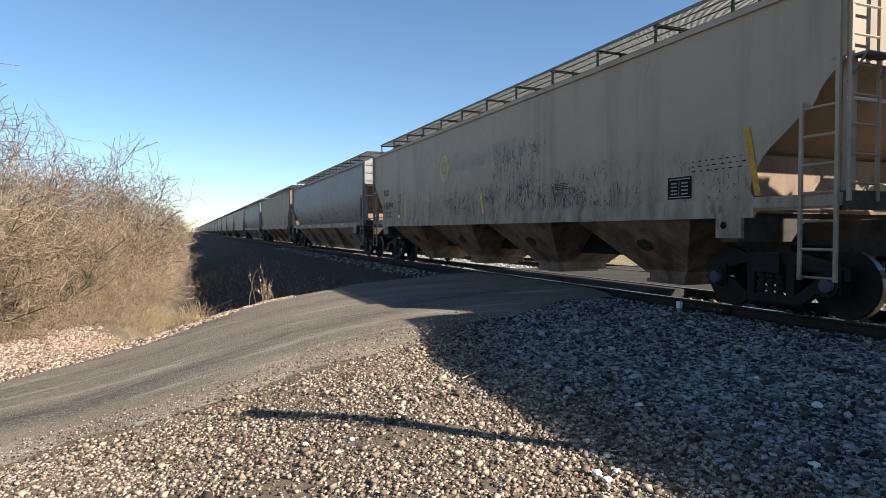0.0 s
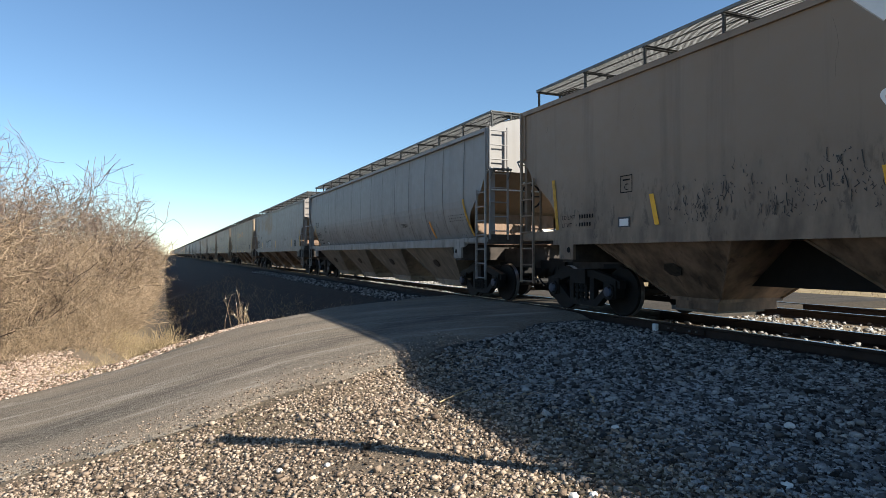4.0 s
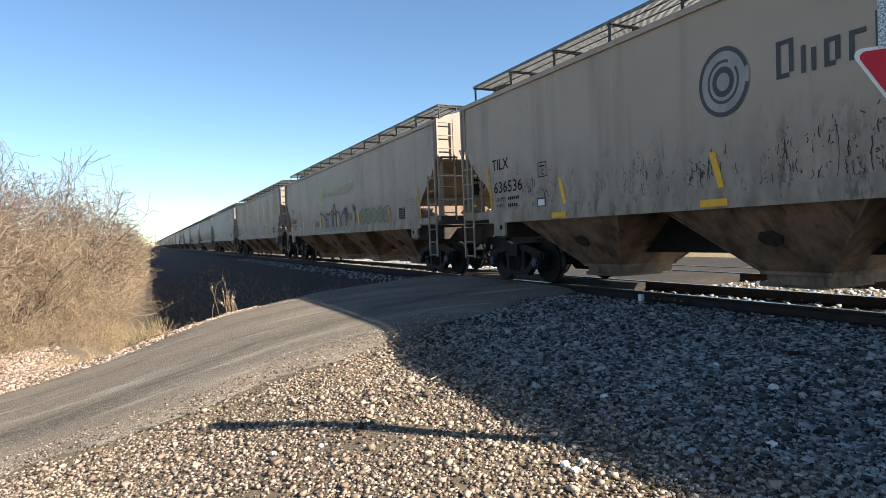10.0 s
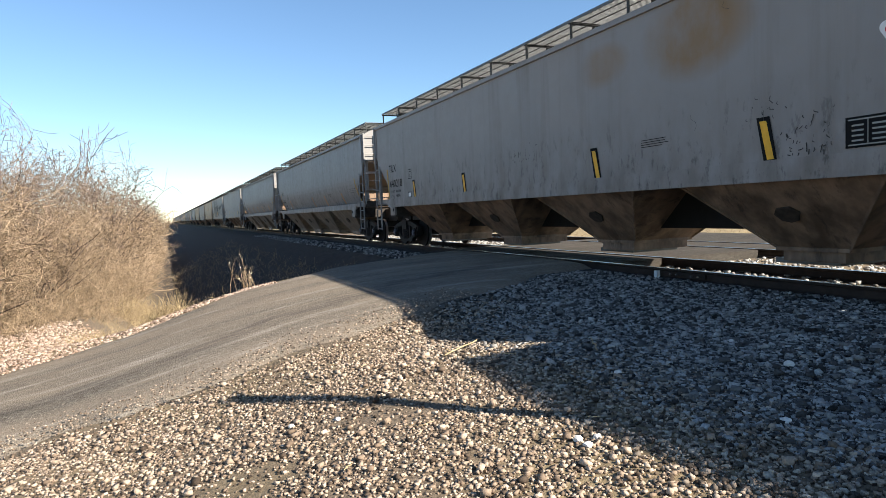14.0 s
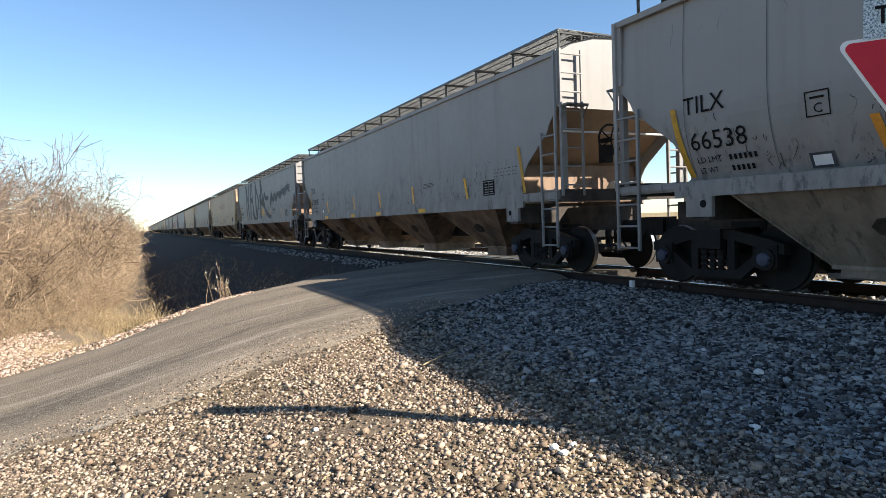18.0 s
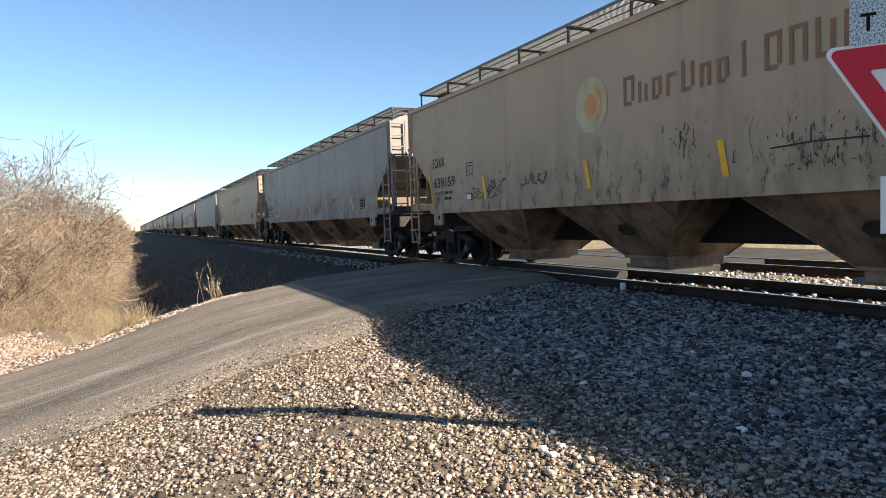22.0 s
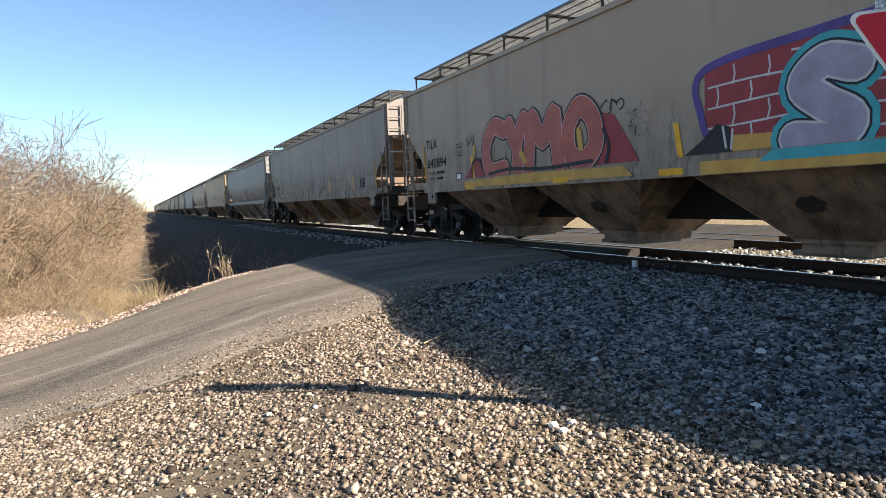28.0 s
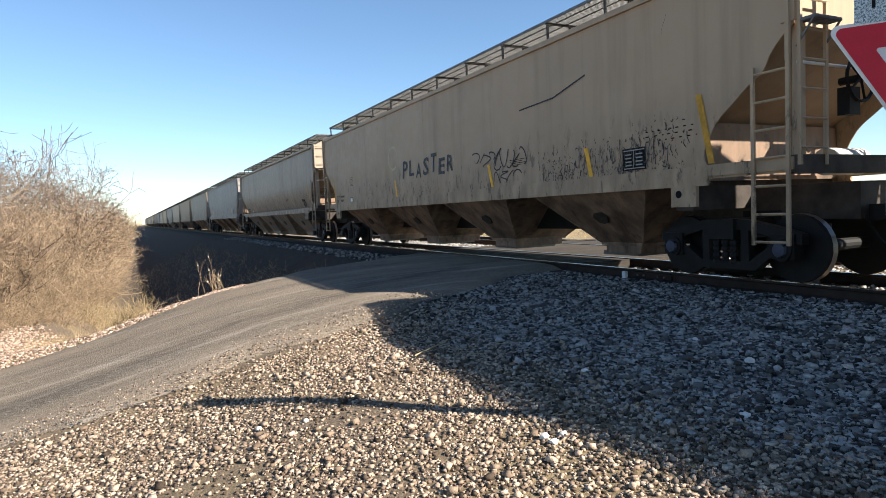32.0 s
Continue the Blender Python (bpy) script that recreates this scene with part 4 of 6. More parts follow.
for k in range(0, 42):
    kind, coat = FLEET.get(k, ((0, 0, 0, 1, 0)[k % 5], (1, 2, 0, 1, 5, 4, 0)[k % 7]))
    src = (CAR_A, CAR_B)[kind]
    rear = Y_FIRST + k * PITCH                       # the end that trails, away from the viewer
    m = pose(0, rear - HL, RZ)
    if used[kind]:
        ob = copy_thing(src, m)
    else:
        ob, used[kind] = src, True
        ob.matrix_basis = m
    for o in ob.children_recursive:
        if o.name.split(".")[0] in ("side_sheet", "side_sill", "eave_angle", "side_seam", "roof", "end_sheet", "jack_pad", "corner_post", "corner_panel", "side_ladder", "ladder_stile", "end_ladder"):
            o.material_slots[0].link = "OBJECT"
            o.material_slots[0].material = M_PAINTS[coat]
    extra = "with smooth sides and rust-brown hopper bays" if kind == 0 else "with rounded sides and grey hopper bays"
    tagged(ob, f"{COAT[coat]} covered hopper car {extra}", "freight car", "cars of the train")
    CARS[k] = ob
    if kind:
        WIDE.add(ob.name)


# ---- bare hedge along the line ----
def tubes(name, segs, material, parent=None, sides=3, label=""):
    """Tapered twigs in one mesh, from rows of (x0, y0, z0, x1, y1, z1, r0, r1)."""
    S = np.array(segs)
    a, b = S[:, :3], S[:, 3:6]
    d = b - a
    d /= np.linalg.norm(d, axis=1, keepdims=True) + 1e-9
    u = np.cross(d, np.where(np.abs(d[:, 2:3]) < 0.9, (0.0, 0.0, 1.0), (1.0, 0.0, 0.0)))
    u /= np.linalg.norm(u, axis=1, keepdims=True) + 1e-9
    w = np.cross(d, u)
    ang = 2 * np.pi * np.arange(sides) / sides
    ring = u[:, None] * np.cos(ang)[None, :, None] + w[:, None] * np.sin(ang)[None, :, None]
    P = np.concatenate([a[:, None] + ring * S[:, 6, None, None], b[:, None] + ring * S[:, 7, None, None]], 1)
    q = np.array([[i, (i + 1) % sides, sides + (i + 1) % sides, sides + i] for i in range(sides)])
    F = (q[None] + (np.arange(len(S)) * 2 * sides)[:, None, None]).reshape(-1, 4)
    me = bpy.data.meshes.new(name)
    me.vertices.add(len(S) * 2 * sides)
    me.vertices.foreach_set("co", P.reshape(-1))
    me.loops.add(F.size)
    me.loops.foreach_set("vertex_index", F.reshape(-1))
    me.polygons.add(len(F))
    me.polygons.foreach_set("loop_start", np.arange(len(F)) * 4)
    me.update(calc_edges=True)
    me.materials.append(material)
    ob = new(name, me)
    if parent:
        ob.parent = parent
    if label:
        ob["label"] = label
    return ob


def grow(rng, p, d, length, r, depth, thick, thin):
    """One limb of several bent pieces, with side shoots."""
    n = 5 if depth > 1 else 4 if depth else 3
    for i in range(n):
        d = d + rng.normal(0, 0.17 + 0.05 * (3 - depth), 3) + np.array((0, 0, 0.03))
        d /= np.linalg.norm(d)
        q = p + d * length / n
        r1 = max(r * 0.82, 0.0070)
        (thick if depth >= 1 and r > 0.0115 else thin).append((*p, *q, r, r1))
        p, r = q, r1
        if depth > 0:
            for _ in range(2 if depth > 1 else int(rng.integers(1, 3)) if i else 1):
                side = rng.normal(0, 1, 3)
                side -= d * (side @ d)
                side /= np.linalg.norm(side) + 1e-9
                e = d * rng.uniform(0.4, 0.9) + side * rng.uniform(0.5, 1.0) + np.array((0, 0, 0.06))
                e /= np.linalg.norm(e)
                grow(rng, p, e, length * rng.uniform(0.36, 0.62), max(r * 0.62, 0.0076), depth - 1, thick, thin)


def shrub(seed, stems, height, depth=3):
    rng = np.random.default_rng(seed)
    thick, thin = [], []
    for _ in range(stems):
        a, lean = rng.uniform(0, 6.283), rng.uniform(0.15, 0.75)
        d = np.array((math.cos(a) * lean, math.sin(a) * lean, 1.0))
        grow(rng, np.array((rng.normal(0, 0.35), rng.normal(0, 0.35), -0.1)), d / np.linalg.norm(d), height * rng.uniform(0.45, 0.62), rng.uniform(0.044, 0.068), depth, thick, thin)
    ob = empty("shrub")
    if depth < 3:
        thin = [(*q[:6], q[6] * 1.6 + 0.004, q[7] * 1.6 + 0.004) for q in thin]
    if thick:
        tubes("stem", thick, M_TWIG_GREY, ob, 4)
    cut = height * 0.48
    twig = tubes("twig_mass", [q for q in thin if q[2] < cut + rng.normal(0, 0.5)], M_TWIG, ob, 3)
    twig["kind"] = "stuff"
    top = tubes("crown", [q for q in thin if q[2] >= cut], M_TWIG_UP, ob, 3)
    top["kind"] = "stuff"
    return tagged(ob, "bare brown shrub with dense thin twigs in the hedge", "shrub", "shrubs of the hedge")


PROTO = [shrub(21, 5, 9.4), shrub(22, 5, 8.8), shrub(23, 5, 9.2)]
THIN = [shrub(24, 5, 8.4, 2), shrub(25, 5, 8.0, 2)]
rng = np.random.default_rng(5)
NEARBY = ((-16.9, 12.9, 0.82), (-15.4, 15.2, 0.94), (-14.2, 17.6, 0.87), (-13.4, 20.2, 0.82), (-12.8, 23.2, 0.80), (-13.6, 26.8, 0.70), (-11.9, 31.0, 0.78),
          (-17.0, 15.6, 0.58), (-15.8, 17.6, 0.56), (-14.3, 19.8, 0.52), (-13.2, 21.8, 0.48), (-12.4, 23.6, 0.45), (-19.0, 18.0, 1.0))
DISTANT = [(-16.2, 28.0, 1.05), (-14.8, 33.0, 0.98), (-12.2, 28.0, 0.45), (-12.0, 32.0, 0.45)]
yy = 35.0
while yy < 170:
    DISTANT.append((-11.4 + rng.uniform(-0.4, 0.4) + yy * 0.004, yy, rng.uniform(0.74, 0.9)))
    if yy < 80:
        DISTANT.append((-14.2 + rng.uniform(-0.7, 0.7), yy + 1.5, rng.uniform(0.9, 1.1)))
        DISTANT.append((-11.2 + rng.uniform(-0.3, 0.3) + (yy - 35) * 0.02, yy + 1.0, rng.uniform(0.5, 0.62)))
    yy += 3.0 + yy * 0.03
for spots, kinds in ((NEARBY, PROTO), (DISTANT, THIN)):
    free = list(kinds)
    for i, (x, y, h) in enumerate(spots):
        m = pose(x, y, float(ground_z(x, y)) - 0.05, 0, 0, rng.uniform(0, 360)) @ Matrix.Diagonal((h, h, h * rng.uniform(0.92, 1.06), 1))
        ob = free.pop(0) if free else copy_thing(kinds[i % len(kinds)], m)
        ob.matrix_basis = m


def blades(name, x, y, lo, hi, r, material, label, seed, droop=0.35, segs=3):
    """Loose dry stalks in one mesh."""
    rng = np.random.default_rng(seed)
    n = len(x)
    p = np.stack([x, y, ground_z(x, y) - 0.02], -1)
    d = np.stack([rng.normal(0, droop, n), rng.normal(0, droop, n), np.ones(n)], -1)
    L = rng.uniform(lo, hi, n) / segs
    rr = np.full(n, r)
    out = []
    for k in range(segs):
        d = d + rng.normal(0, 0.25, (n, 3)) - np.array((0, 0, 0.12 * k))
        d /= np.linalg.norm(d, axis=1, keepdims=True)
        q = p + d * L[:, None]
        out.append(np.c_[p, q, rr, rr * 0.7])
        p, rr = q, rr * 0.7
    ob = tubes(name, np.concatenate(out), material)
    return tagged(ob, label, "dry grass", kind="stuff")


# brush skirt at the foot of the hedge
HEDGE_Y = (8, 12, 16.0, 18, 21, 30, 45, 80)
HEDGE_X = (-19.8, -16.6, -13.9, -12.3, -10.2, -9.0, -8.8, -8.3)
rg = np.random.default_rng(31)
y = rg.uniform(10.5, 34, 5200)
x = np.interp(y, HEDGE_Y, HEDGE_X) - np.interp(y, (16, 24), (1.2, 0.6)) - np.abs(rg.normal(0, 1.4, 5200))
blades("brush", x, y, 0.4, 1.7, 0.008, M_BRUSH, "tangled tan brush at the foot of the hedge", 41, 1.0, 4)
y = rg.uniform(12.0, 24.0, 2600)
x = np.interp(y, HEDGE_Y, HEDGE_X) - 0.35 + rg.normal(0, 0.45, 2600)
blades("brush", x, y, 0.15, 0.7, 0.007, M_BRUSH, "low brown brush and fallen twigs along the hedge", 49, 1.0, 3)
y = 32 + 60 * rg.uniform(0, 1, 3000) ** 1.5
x = np.interp(y, HEDGE_Y, HEDGE_X) - np.abs(rg.normal(0, 1.3, 3000)) - 0.6
blades("brush", x, y, 0.6, 1.8, 0.014, M_TWIG, "tangled tan brush along the distant hedge", 42, 0.8, 3)
# dry grass where the verge meets the ditch, sparse on the bank, and beyond the tracks
y = rg.uniform(22.0, 29.0, 2000)
x = np.interp(y, HEDGE_Y, HEDGE_X) + rg.normal(0.5, 0.45, 2000)
k = y > np.interp(x, ROAD_X, ROAD_FAR) + 1.3
blades("dry_grass", x[k], y[k], 0.25, 0.75, 0.008, M_STRAW, "pale yellow dry grass beside the hedge", 43, 0.5, 3)
y = 17 + 40 * rg.uniform(0, 1, 2600) ** 1.4
x = rg.uniform(-9, -3.6, 2600)
blades("dry_grass", x, y, 0.10, 0.5, 0.007, M_STRAW, "sparse dry grass on the shaded railway bank", 44, 0.6, 3)
y = rg.uniform(0, 60, 2400)
x = 8.6 + 16 * rg.uniform(0, 1, 2400) ** 1.6
blades("dry_grass", x, y, 0.10, 0.5, 0.011, M_STRAW, "sunlit dry grass beyond the tracks", 45, 0.6, 2)
y = rg.uniform(11.0, 17.6, 1300)
x = rg.uniform(-15, -7.0, 1300)
k = (y > np.interp(x, ROAD_X, ROAD_FAR) + 0.3) & (y < np.interp(x, ROAD_X, ROAD_FAR) + np.interp(x, (-14, -11, -9, -7), (5.6, 3.6, 2.3, 0.9)))
blades("dry_grass", x[k], y[k], 0.05, 0.22, 0.004, M_STRAW, "thin dry weeds in the stone verge", 46, 0.8, 3)


# dried weed with pale seed heads at the edge of the lane
def weed(x, y, h, seed, n=9):
    rng = np.random.default_rng(seed)
    ob = tagged(empty("dried_weed", pose(x, y, float(ground_z(x, y)) - 0.02)), "dried brown weed with pale fluffy seed heads beside the lane", "weed", "dried weeds")
    stalks, tufts = [], []
    for _ in range(n):
        d = np.array((rng.normal(0, 0.15), rng.normal(0, 0.15), 1.0))
        p, r, L = np.array((rng.normal(0, 0.10), rng.normal(0, 0.10), 0.0)), 0.007, h * rng.uniform(0.5, 1.0) / 5
        for k in range(5):
            d = d + rng.normal(0, 0.13, 3)
            d /= np.linalg.norm(d)
            q = p + d * L
            stalks.append((*p, *q, r, r * 0.85))
            p, r = q, r * 0.85
            if k > 1:
                e = d + rng.normal(0, 0.5, 3)
                stalks.append((*p, *(p + e * 0.10), 0.004, 0.003))
        tufts.append(p)
    tubes("stalk", stalks, M_WEED, ob, 4)
    for p in tufts[: max(3, n // 3)]:
        bm = bmesh.new()
        bmesh.ops.create_icosphere(bm, subdivisions=1, radius=0.020)
        for v in bm.verts:
            v.co = Vector(p) + v.co * rng.uniform(0.5, 1.3)
        part("seed_head", bm, M_SEED, ob)
    return ob


x, y = rg.normal(-8.75, 0.22, 420), rg.normal(14.5, 0.2, 420)
blades("dry_grass", x, y, 0.25, 0.62, 0.006, M_STRAW, "tuft of yellow dry grass at the edge of the lane", 47, 0.4, 3)
x, y = rg.normal(-9.8, 0.4, 360), rg.normal(15.4, 0.5, 360)
blades("dry_grass", x, y, 0.2, 0.5, 0.006, M_STRAW, "patch of yellow dry grass beside the lane", 48, 0.5, 3)
M_WEED = twig_material("brown_stalk", (0.15, 0.10, 0.06), (0.42, 0.31, 0.20))
M_SEED = plain("pale_seed_fluff", (0.62, 0.55, 0.42), 0.95)
weed(-7.02, 15.1, 0.95, 61, 4)
weed(-6.85, 15.2, 0.46, 62, 14)


# thin stick and straws lying on the stones
def stick(a, b, r, seed, label, mat):
    rng = np.random.default_rng(seed)
    pts = [np.array(a) + (np.array(b) - np.array(a)) * i / 5 + (rng.normal(0, 0.012, 2) if 0 < i < 5 else 0) for i in range(6)]
    segs = []
    for p, q in zip(pts, pts[1:]):
        z0, z1 = float(ground_z(*p)) + 0.045, float(ground_z(*q)) + 0.045
        segs.append((*p, z0, *q, z1, r, r * 0.85))
    return tagged(tubes("stick", segs, mat, None, 5), label, "stick", "sticks on the stones")


stick((-5.98, 5.85), (-5.35, 6.35), 0.010, 71, "pale dry stalk lying on the ballast", M_STRAW)
stick((-4.75, 4.9), (-4.45, 5.4), 0.008, 72, "thin pale twig lying on the ballast", M_STRAW)
for i in range(16):
    xx, yy, aa = rg.uniform(-7.6, -4.6), rg.uniform(3.2, 6.6), rg.uniform(0, 6.28)
    ll = rg.uniform(0.06, 0.2)
    stick((xx, yy), (xx + ll * math.cos(aa), yy + ll * math.sin(aa)), 0.004, 80 + i, "short straw lying on the stones", M_STRAW)


# ---- crossing sign beside the camera ----
SX, SY, TOP = -4.436, 1.952, 2.202
sign = tagged(empty("crossing_sign", pose(SX, SY, 0, 0, 0, 35.5)), "red and white yield sign under a railway crossbuck on a post", "road sign")
gz = float(ground_z(SX, SY))
bm = bmesh.new()
box(bm, -0.06, 0.06, -0.06, 0.06, gz - 0.3, TOP + 1.19)
part("post", bm, M_WOOD, sign, "weathered wooden post")


def rounded_triangle(side, r, z_top, n=6):
    """Point-down triangle in (y, z) with rounded corners."""
    h = side * math.sqrt(3) / 2
    c = [(side / 2, z_top), (-side / 2, z_top), (0, z_top - h)]
    mid = (0, z_top - h / 3)
    out = []
    for i, (y, z) in enumerate(c):
        v = Vector((mid[0] - y, mid[1] - z)).normalized()
        o = Vector((y, z)) + v * 2 * r
        a0 = math.atan2(-v.y, -v.x)
        for k in range(n + 1):
            a = a0 - math.pi / 3 + 2 * math.pi / 3 * k / n
            out.append((o.x + r * math.cos(a), o.y + r * math.sin(a)))
    return out


bm = bmesh.new()
plate(bm, [(-0.062, y, z) for y, z in rounded_triangle(0.914, 0.04, TOP)], (0.006, 0, 0))
board = part("yield_board", bm, M_WHITE, sign, "white-edged triangular board")
bm = bmesh.new()
outer, inner = rounded_triangle(0.85, 0.032, TOP - 0.02), rounded_triangle(0.42, 0.012, TOP - 0.16)
ov = [bm.verts.new((-0.066, y, z)) for y, z in outer]
iv = [bm.verts.new((-0.066, y, z)) for y, z in inner]
for i in range(len(ov)):
    j = (i + 1) % len(ov)
    bm.faces.new((ov[i], ov[j], iv[j], iv[i]))
part("red_band", bm, M_RED, board, "red band of the yield board")
M_SHEETING = Nodes("crazed_reflective_sheeting", 0.5)
M_SHEETING.link(M_SHEETING.noise(120, 3), M_SHEETING.b.inputs["Roughness"])
M_SHEETING = M_SHEETING.colour(M_SHEETING.ramp(M_SHEETING.noise(90, 3, (1, 1, 1), 0.8), (0.42, (0.10, 0.15, 0.17, 1)), (0.56, (0.62, 0.70, 0.74, 1))))
bm = bmesh.new()
box(bm, -0.066, -0.060, -0.31, 0.31, TOP - 0.01, TOP + 0.40)
plate_ob = part("track_count_plate", bm, M_SHEETING, sign, "crazed white reflective plate")
bm = bmesh.new()
box(bm, -0.066, -0.061, -0.155, 0.155, 1.07, 1.41)
part("notice_plate", bm, M_WHITE, sign, "small white notice plate")
for e in (-1, 1):
    bm = bmesh.new()
    plate(bm, [(-0.090 - 0.026 * (e > 0), y, TOP + 0.96 + z) for y, z in ((-0.57, -e * 0.41), (-0.41, -e * 0.57), (0.57, e * 0.41), (0.41, e * 0.57))], (0.024, 0, 0))
    bmesh.ops.recalc_face_normals(bm, faces=bm.faces)
    part("crossbuck_blade", bm, M_WHITE, sign, "white crossbuck blade")


# ---- markings on the cars ----
FACE = -(W + 0.026)


def skin(name, polys, material, car, label="", lift=0.0):
    """Thin paint on the near side, from polygons in (distance from the trailing end, height)."""
    verts, faces = [], []
    for j, p in enumerate(polys):
        i = len(verts)
        verts += [(FACE + 0.020 - lift - 0.00006 * (j % 30) + (inset(z) - 0.004 if car.name in WIDE else 0.0), HL - u, z) for u, z in p]
        faces.append(tuple(range(i, i + len(p))))
    ob = mesh_part(name, verts, faces, material, car, label)
    if 1 < len(polys) < 400:                         # quads of one stroke share their corners
        bm = bmesh.new()
        bm.from_mesh(ob.data)
        bmesh.ops.remove_doubles(bm, verts=bm.verts, dist=0.0006)
        bm.to_mesh(ob.data)
        bm.free()
    if name in ("grime", "small_stencil", "graffiti", "stencil_marks", "weld_seam"):
        ob["kind"] = "stuff"
    return ob


def rect(u0, u1, z0, z1, slant=0.0):
    return [(u0, z0), (u1, z0), (u1 + slant, z1), (u0 + slant, z1)]


def ribbon(pts, w):
    """A brush stroke: one strip of quads along a line."""
    P = [Vector(p) for p in pts]
    side = []
    for i, p in enumerate(P):
        d = P[min(i + 1, len(P) - 1)] - P[max(i - 1, 0)]
        d = d.normalized() if d.length else Vector((1, 0))
        side.append(Vector((-d.y, d.x)) * w / 2)
    return [[tuple(P[i] - side[i]), tuple(P[i + 1] - side[i + 1]), tuple(P[i + 1] + side[i + 1]), tuple(P[i] + side[i])] for i in range(len(P) - 1)]


def curve(pts, n=6):
    """A smooth line through a few points."""
    P = [Vector(p) for p in pts]
    P = [P[0] * 2 - P[1]] + P + [P[-1] * 2 - P[-2]]
    out = []
    for a, b, c, d in zip(P, P[1:], P[2:], P[3:]):
        for i in range(n):
            t = i / n
            out.append(tuple(0.5 * (2 * b + (c - a) * t + (2 * a - 5 * b + 4 * c - d) * t * t + (3 * b - a - 3 * c + d) * t ** 3)))
    return out + [tuple(P[-2])]


def brush(pts, w):
    """A smooth stroke with rounded ends."""
    line = curve(pts)
    caps = [[(u + w / 2 * math.cos(0.5236 * i), z + w / 2 * math.sin(0.5236 * i)) for i in range(12)] for u, z in (line[0], line[-1])]
    return ribbon(line, w) + caps


def letters(strokes, car, label, *coats):
    """Sprayed letters in several coats, each (width, material, lift)."""
    for s in strokes:
        for w, mat, lift in coats:
            skin("graffiti_letter", brush(s, w), mat, car, label, lift)


def cloud(rng, path, spread, n, r):
    """Soft spray: specks thinning out from a line."""
    P = np.array(path)
    s = np.linspace(0, 1, len(P))
    out = []
    for t in rng.uniform(0, 1, n):
        u, z = np.interp(t, s, P[:, 0]) + rng.normal(0, spread), np.interp(t, s, P[:, 1]) + rng.normal(0, spread)
        q = r * rng.uniform(0.3, 1.0)
        out.append([(u + q * math.cos(a * 1.047 + 1.3 * t), z + q * math.sin(a * 1.047 + 1.3 * t)) for a in range(6)])
    return out


def lettering(text, u, z, height, material, car, width=0.0, bold=0.0, lift=0.004, name="lettering", label="", lean=0.0):
    me = GLYPHS[(text, bold)].copy()
    co = np.array([v.co for v in me.vertices]) * height / 0.70
    x = co[:, 0] - co[:, 0].min()
    if width:
        x *= width / x.max()
    x = x + lean * co[:, 1]
    back = np.array([inset(z + q) - 0.004 for q in co[:, 1]]) if car.name in WIDE else 0.0
    P = np.stack([np.full(len(co), FACE + 0.020 - lift) + back, HL - (u + x), z + co[:, 1]], -1)
    me.vertices.foreach_set("co", P.reshape(-1))
    me.materials.clear()
    me.materials.append(material)
    me.update()
    ob = new(name, me)
    ob.parent = car
    if label:
        ob["label"] = label
    return ob


def scrawl(rng, u0, u1, z0, z1, n, w):
    """An unreadable tag: a row of loops and hooks inside a box."""
    out = []
    g, mid, h = (u1 - u0) / n, (z0 + z1) / 2, (z1 - z0) / 2
    for i in range(n):
        c, k = u0 + g * (i + 0.5), rng.uniform(0.6, 1.0)
        a, b, p, q, end = rng.choice((0.5, 1.0, 1.5)), rng.choice((0.5, 1.0)), rng.uniform(0, 6.28), rng.uniform(0, 6.28), rng.uniform(0.6, 1.0)
        fine = [(c + g * 0.6 * math.sin(6.283 * a * s * end / 12 + p) + 0.15 * h * math.cos(q + s * 0.3), mid + h * k * math.cos(6.283 * b * s * end / 12 + q)) for s in range(13)]
        out += ribbon(fine, w * 0.62)
    return out


def scuffs(rng, u0, u1, z0, z1, n):
    """Rubbed dirt: clusters of short, thin dashes and specks."""
    out = []
    for _ in range(max(3, n)):
        cu, cz = rng.uniform(u0, u1), z0 + (z1 - z0) * rng.uniform(0, 1) ** 1.4
        for _ in range(int(rng.integers(8, 22))):
            u, z, L = cu + rng.normal(0, 0.16), max(z0, cz + rng.normal(0, 0.12)), rng.uniform(0.015, 0.05) if rng.uniform() < 0.7 else rng.uniform(0.05, 0.20)
            out += ribbon([(u, z), (u + rng.normal(0, 0.012), z - L * 0.5), (u + rng.normal(0, 0.02), z - L)], rng.uniform(0.005, 0.015))
    return [p for p in out if min(q[1] for q in p) > 1.56]


def drips(rng, u0, u1, n, zlo, zhi, w=0.03):
    out = []
    for _ in range(n):
        u, z, L = rng.uniform(u0, u1), rng.uniform(zlo, zhi), rng.uniform(0.06, 0.32) + (0.45 if rng.uniform() < 0.12 else 0)
        pts = [(u, z)]
        for k in range(4):
            pts.append((pts[-1][0] + rng.normal(0, 0.03), z - L * (k + 1) / 4))
        out += ribbon(pts, w * rng.uniform(0.3, 1.2))
    return out


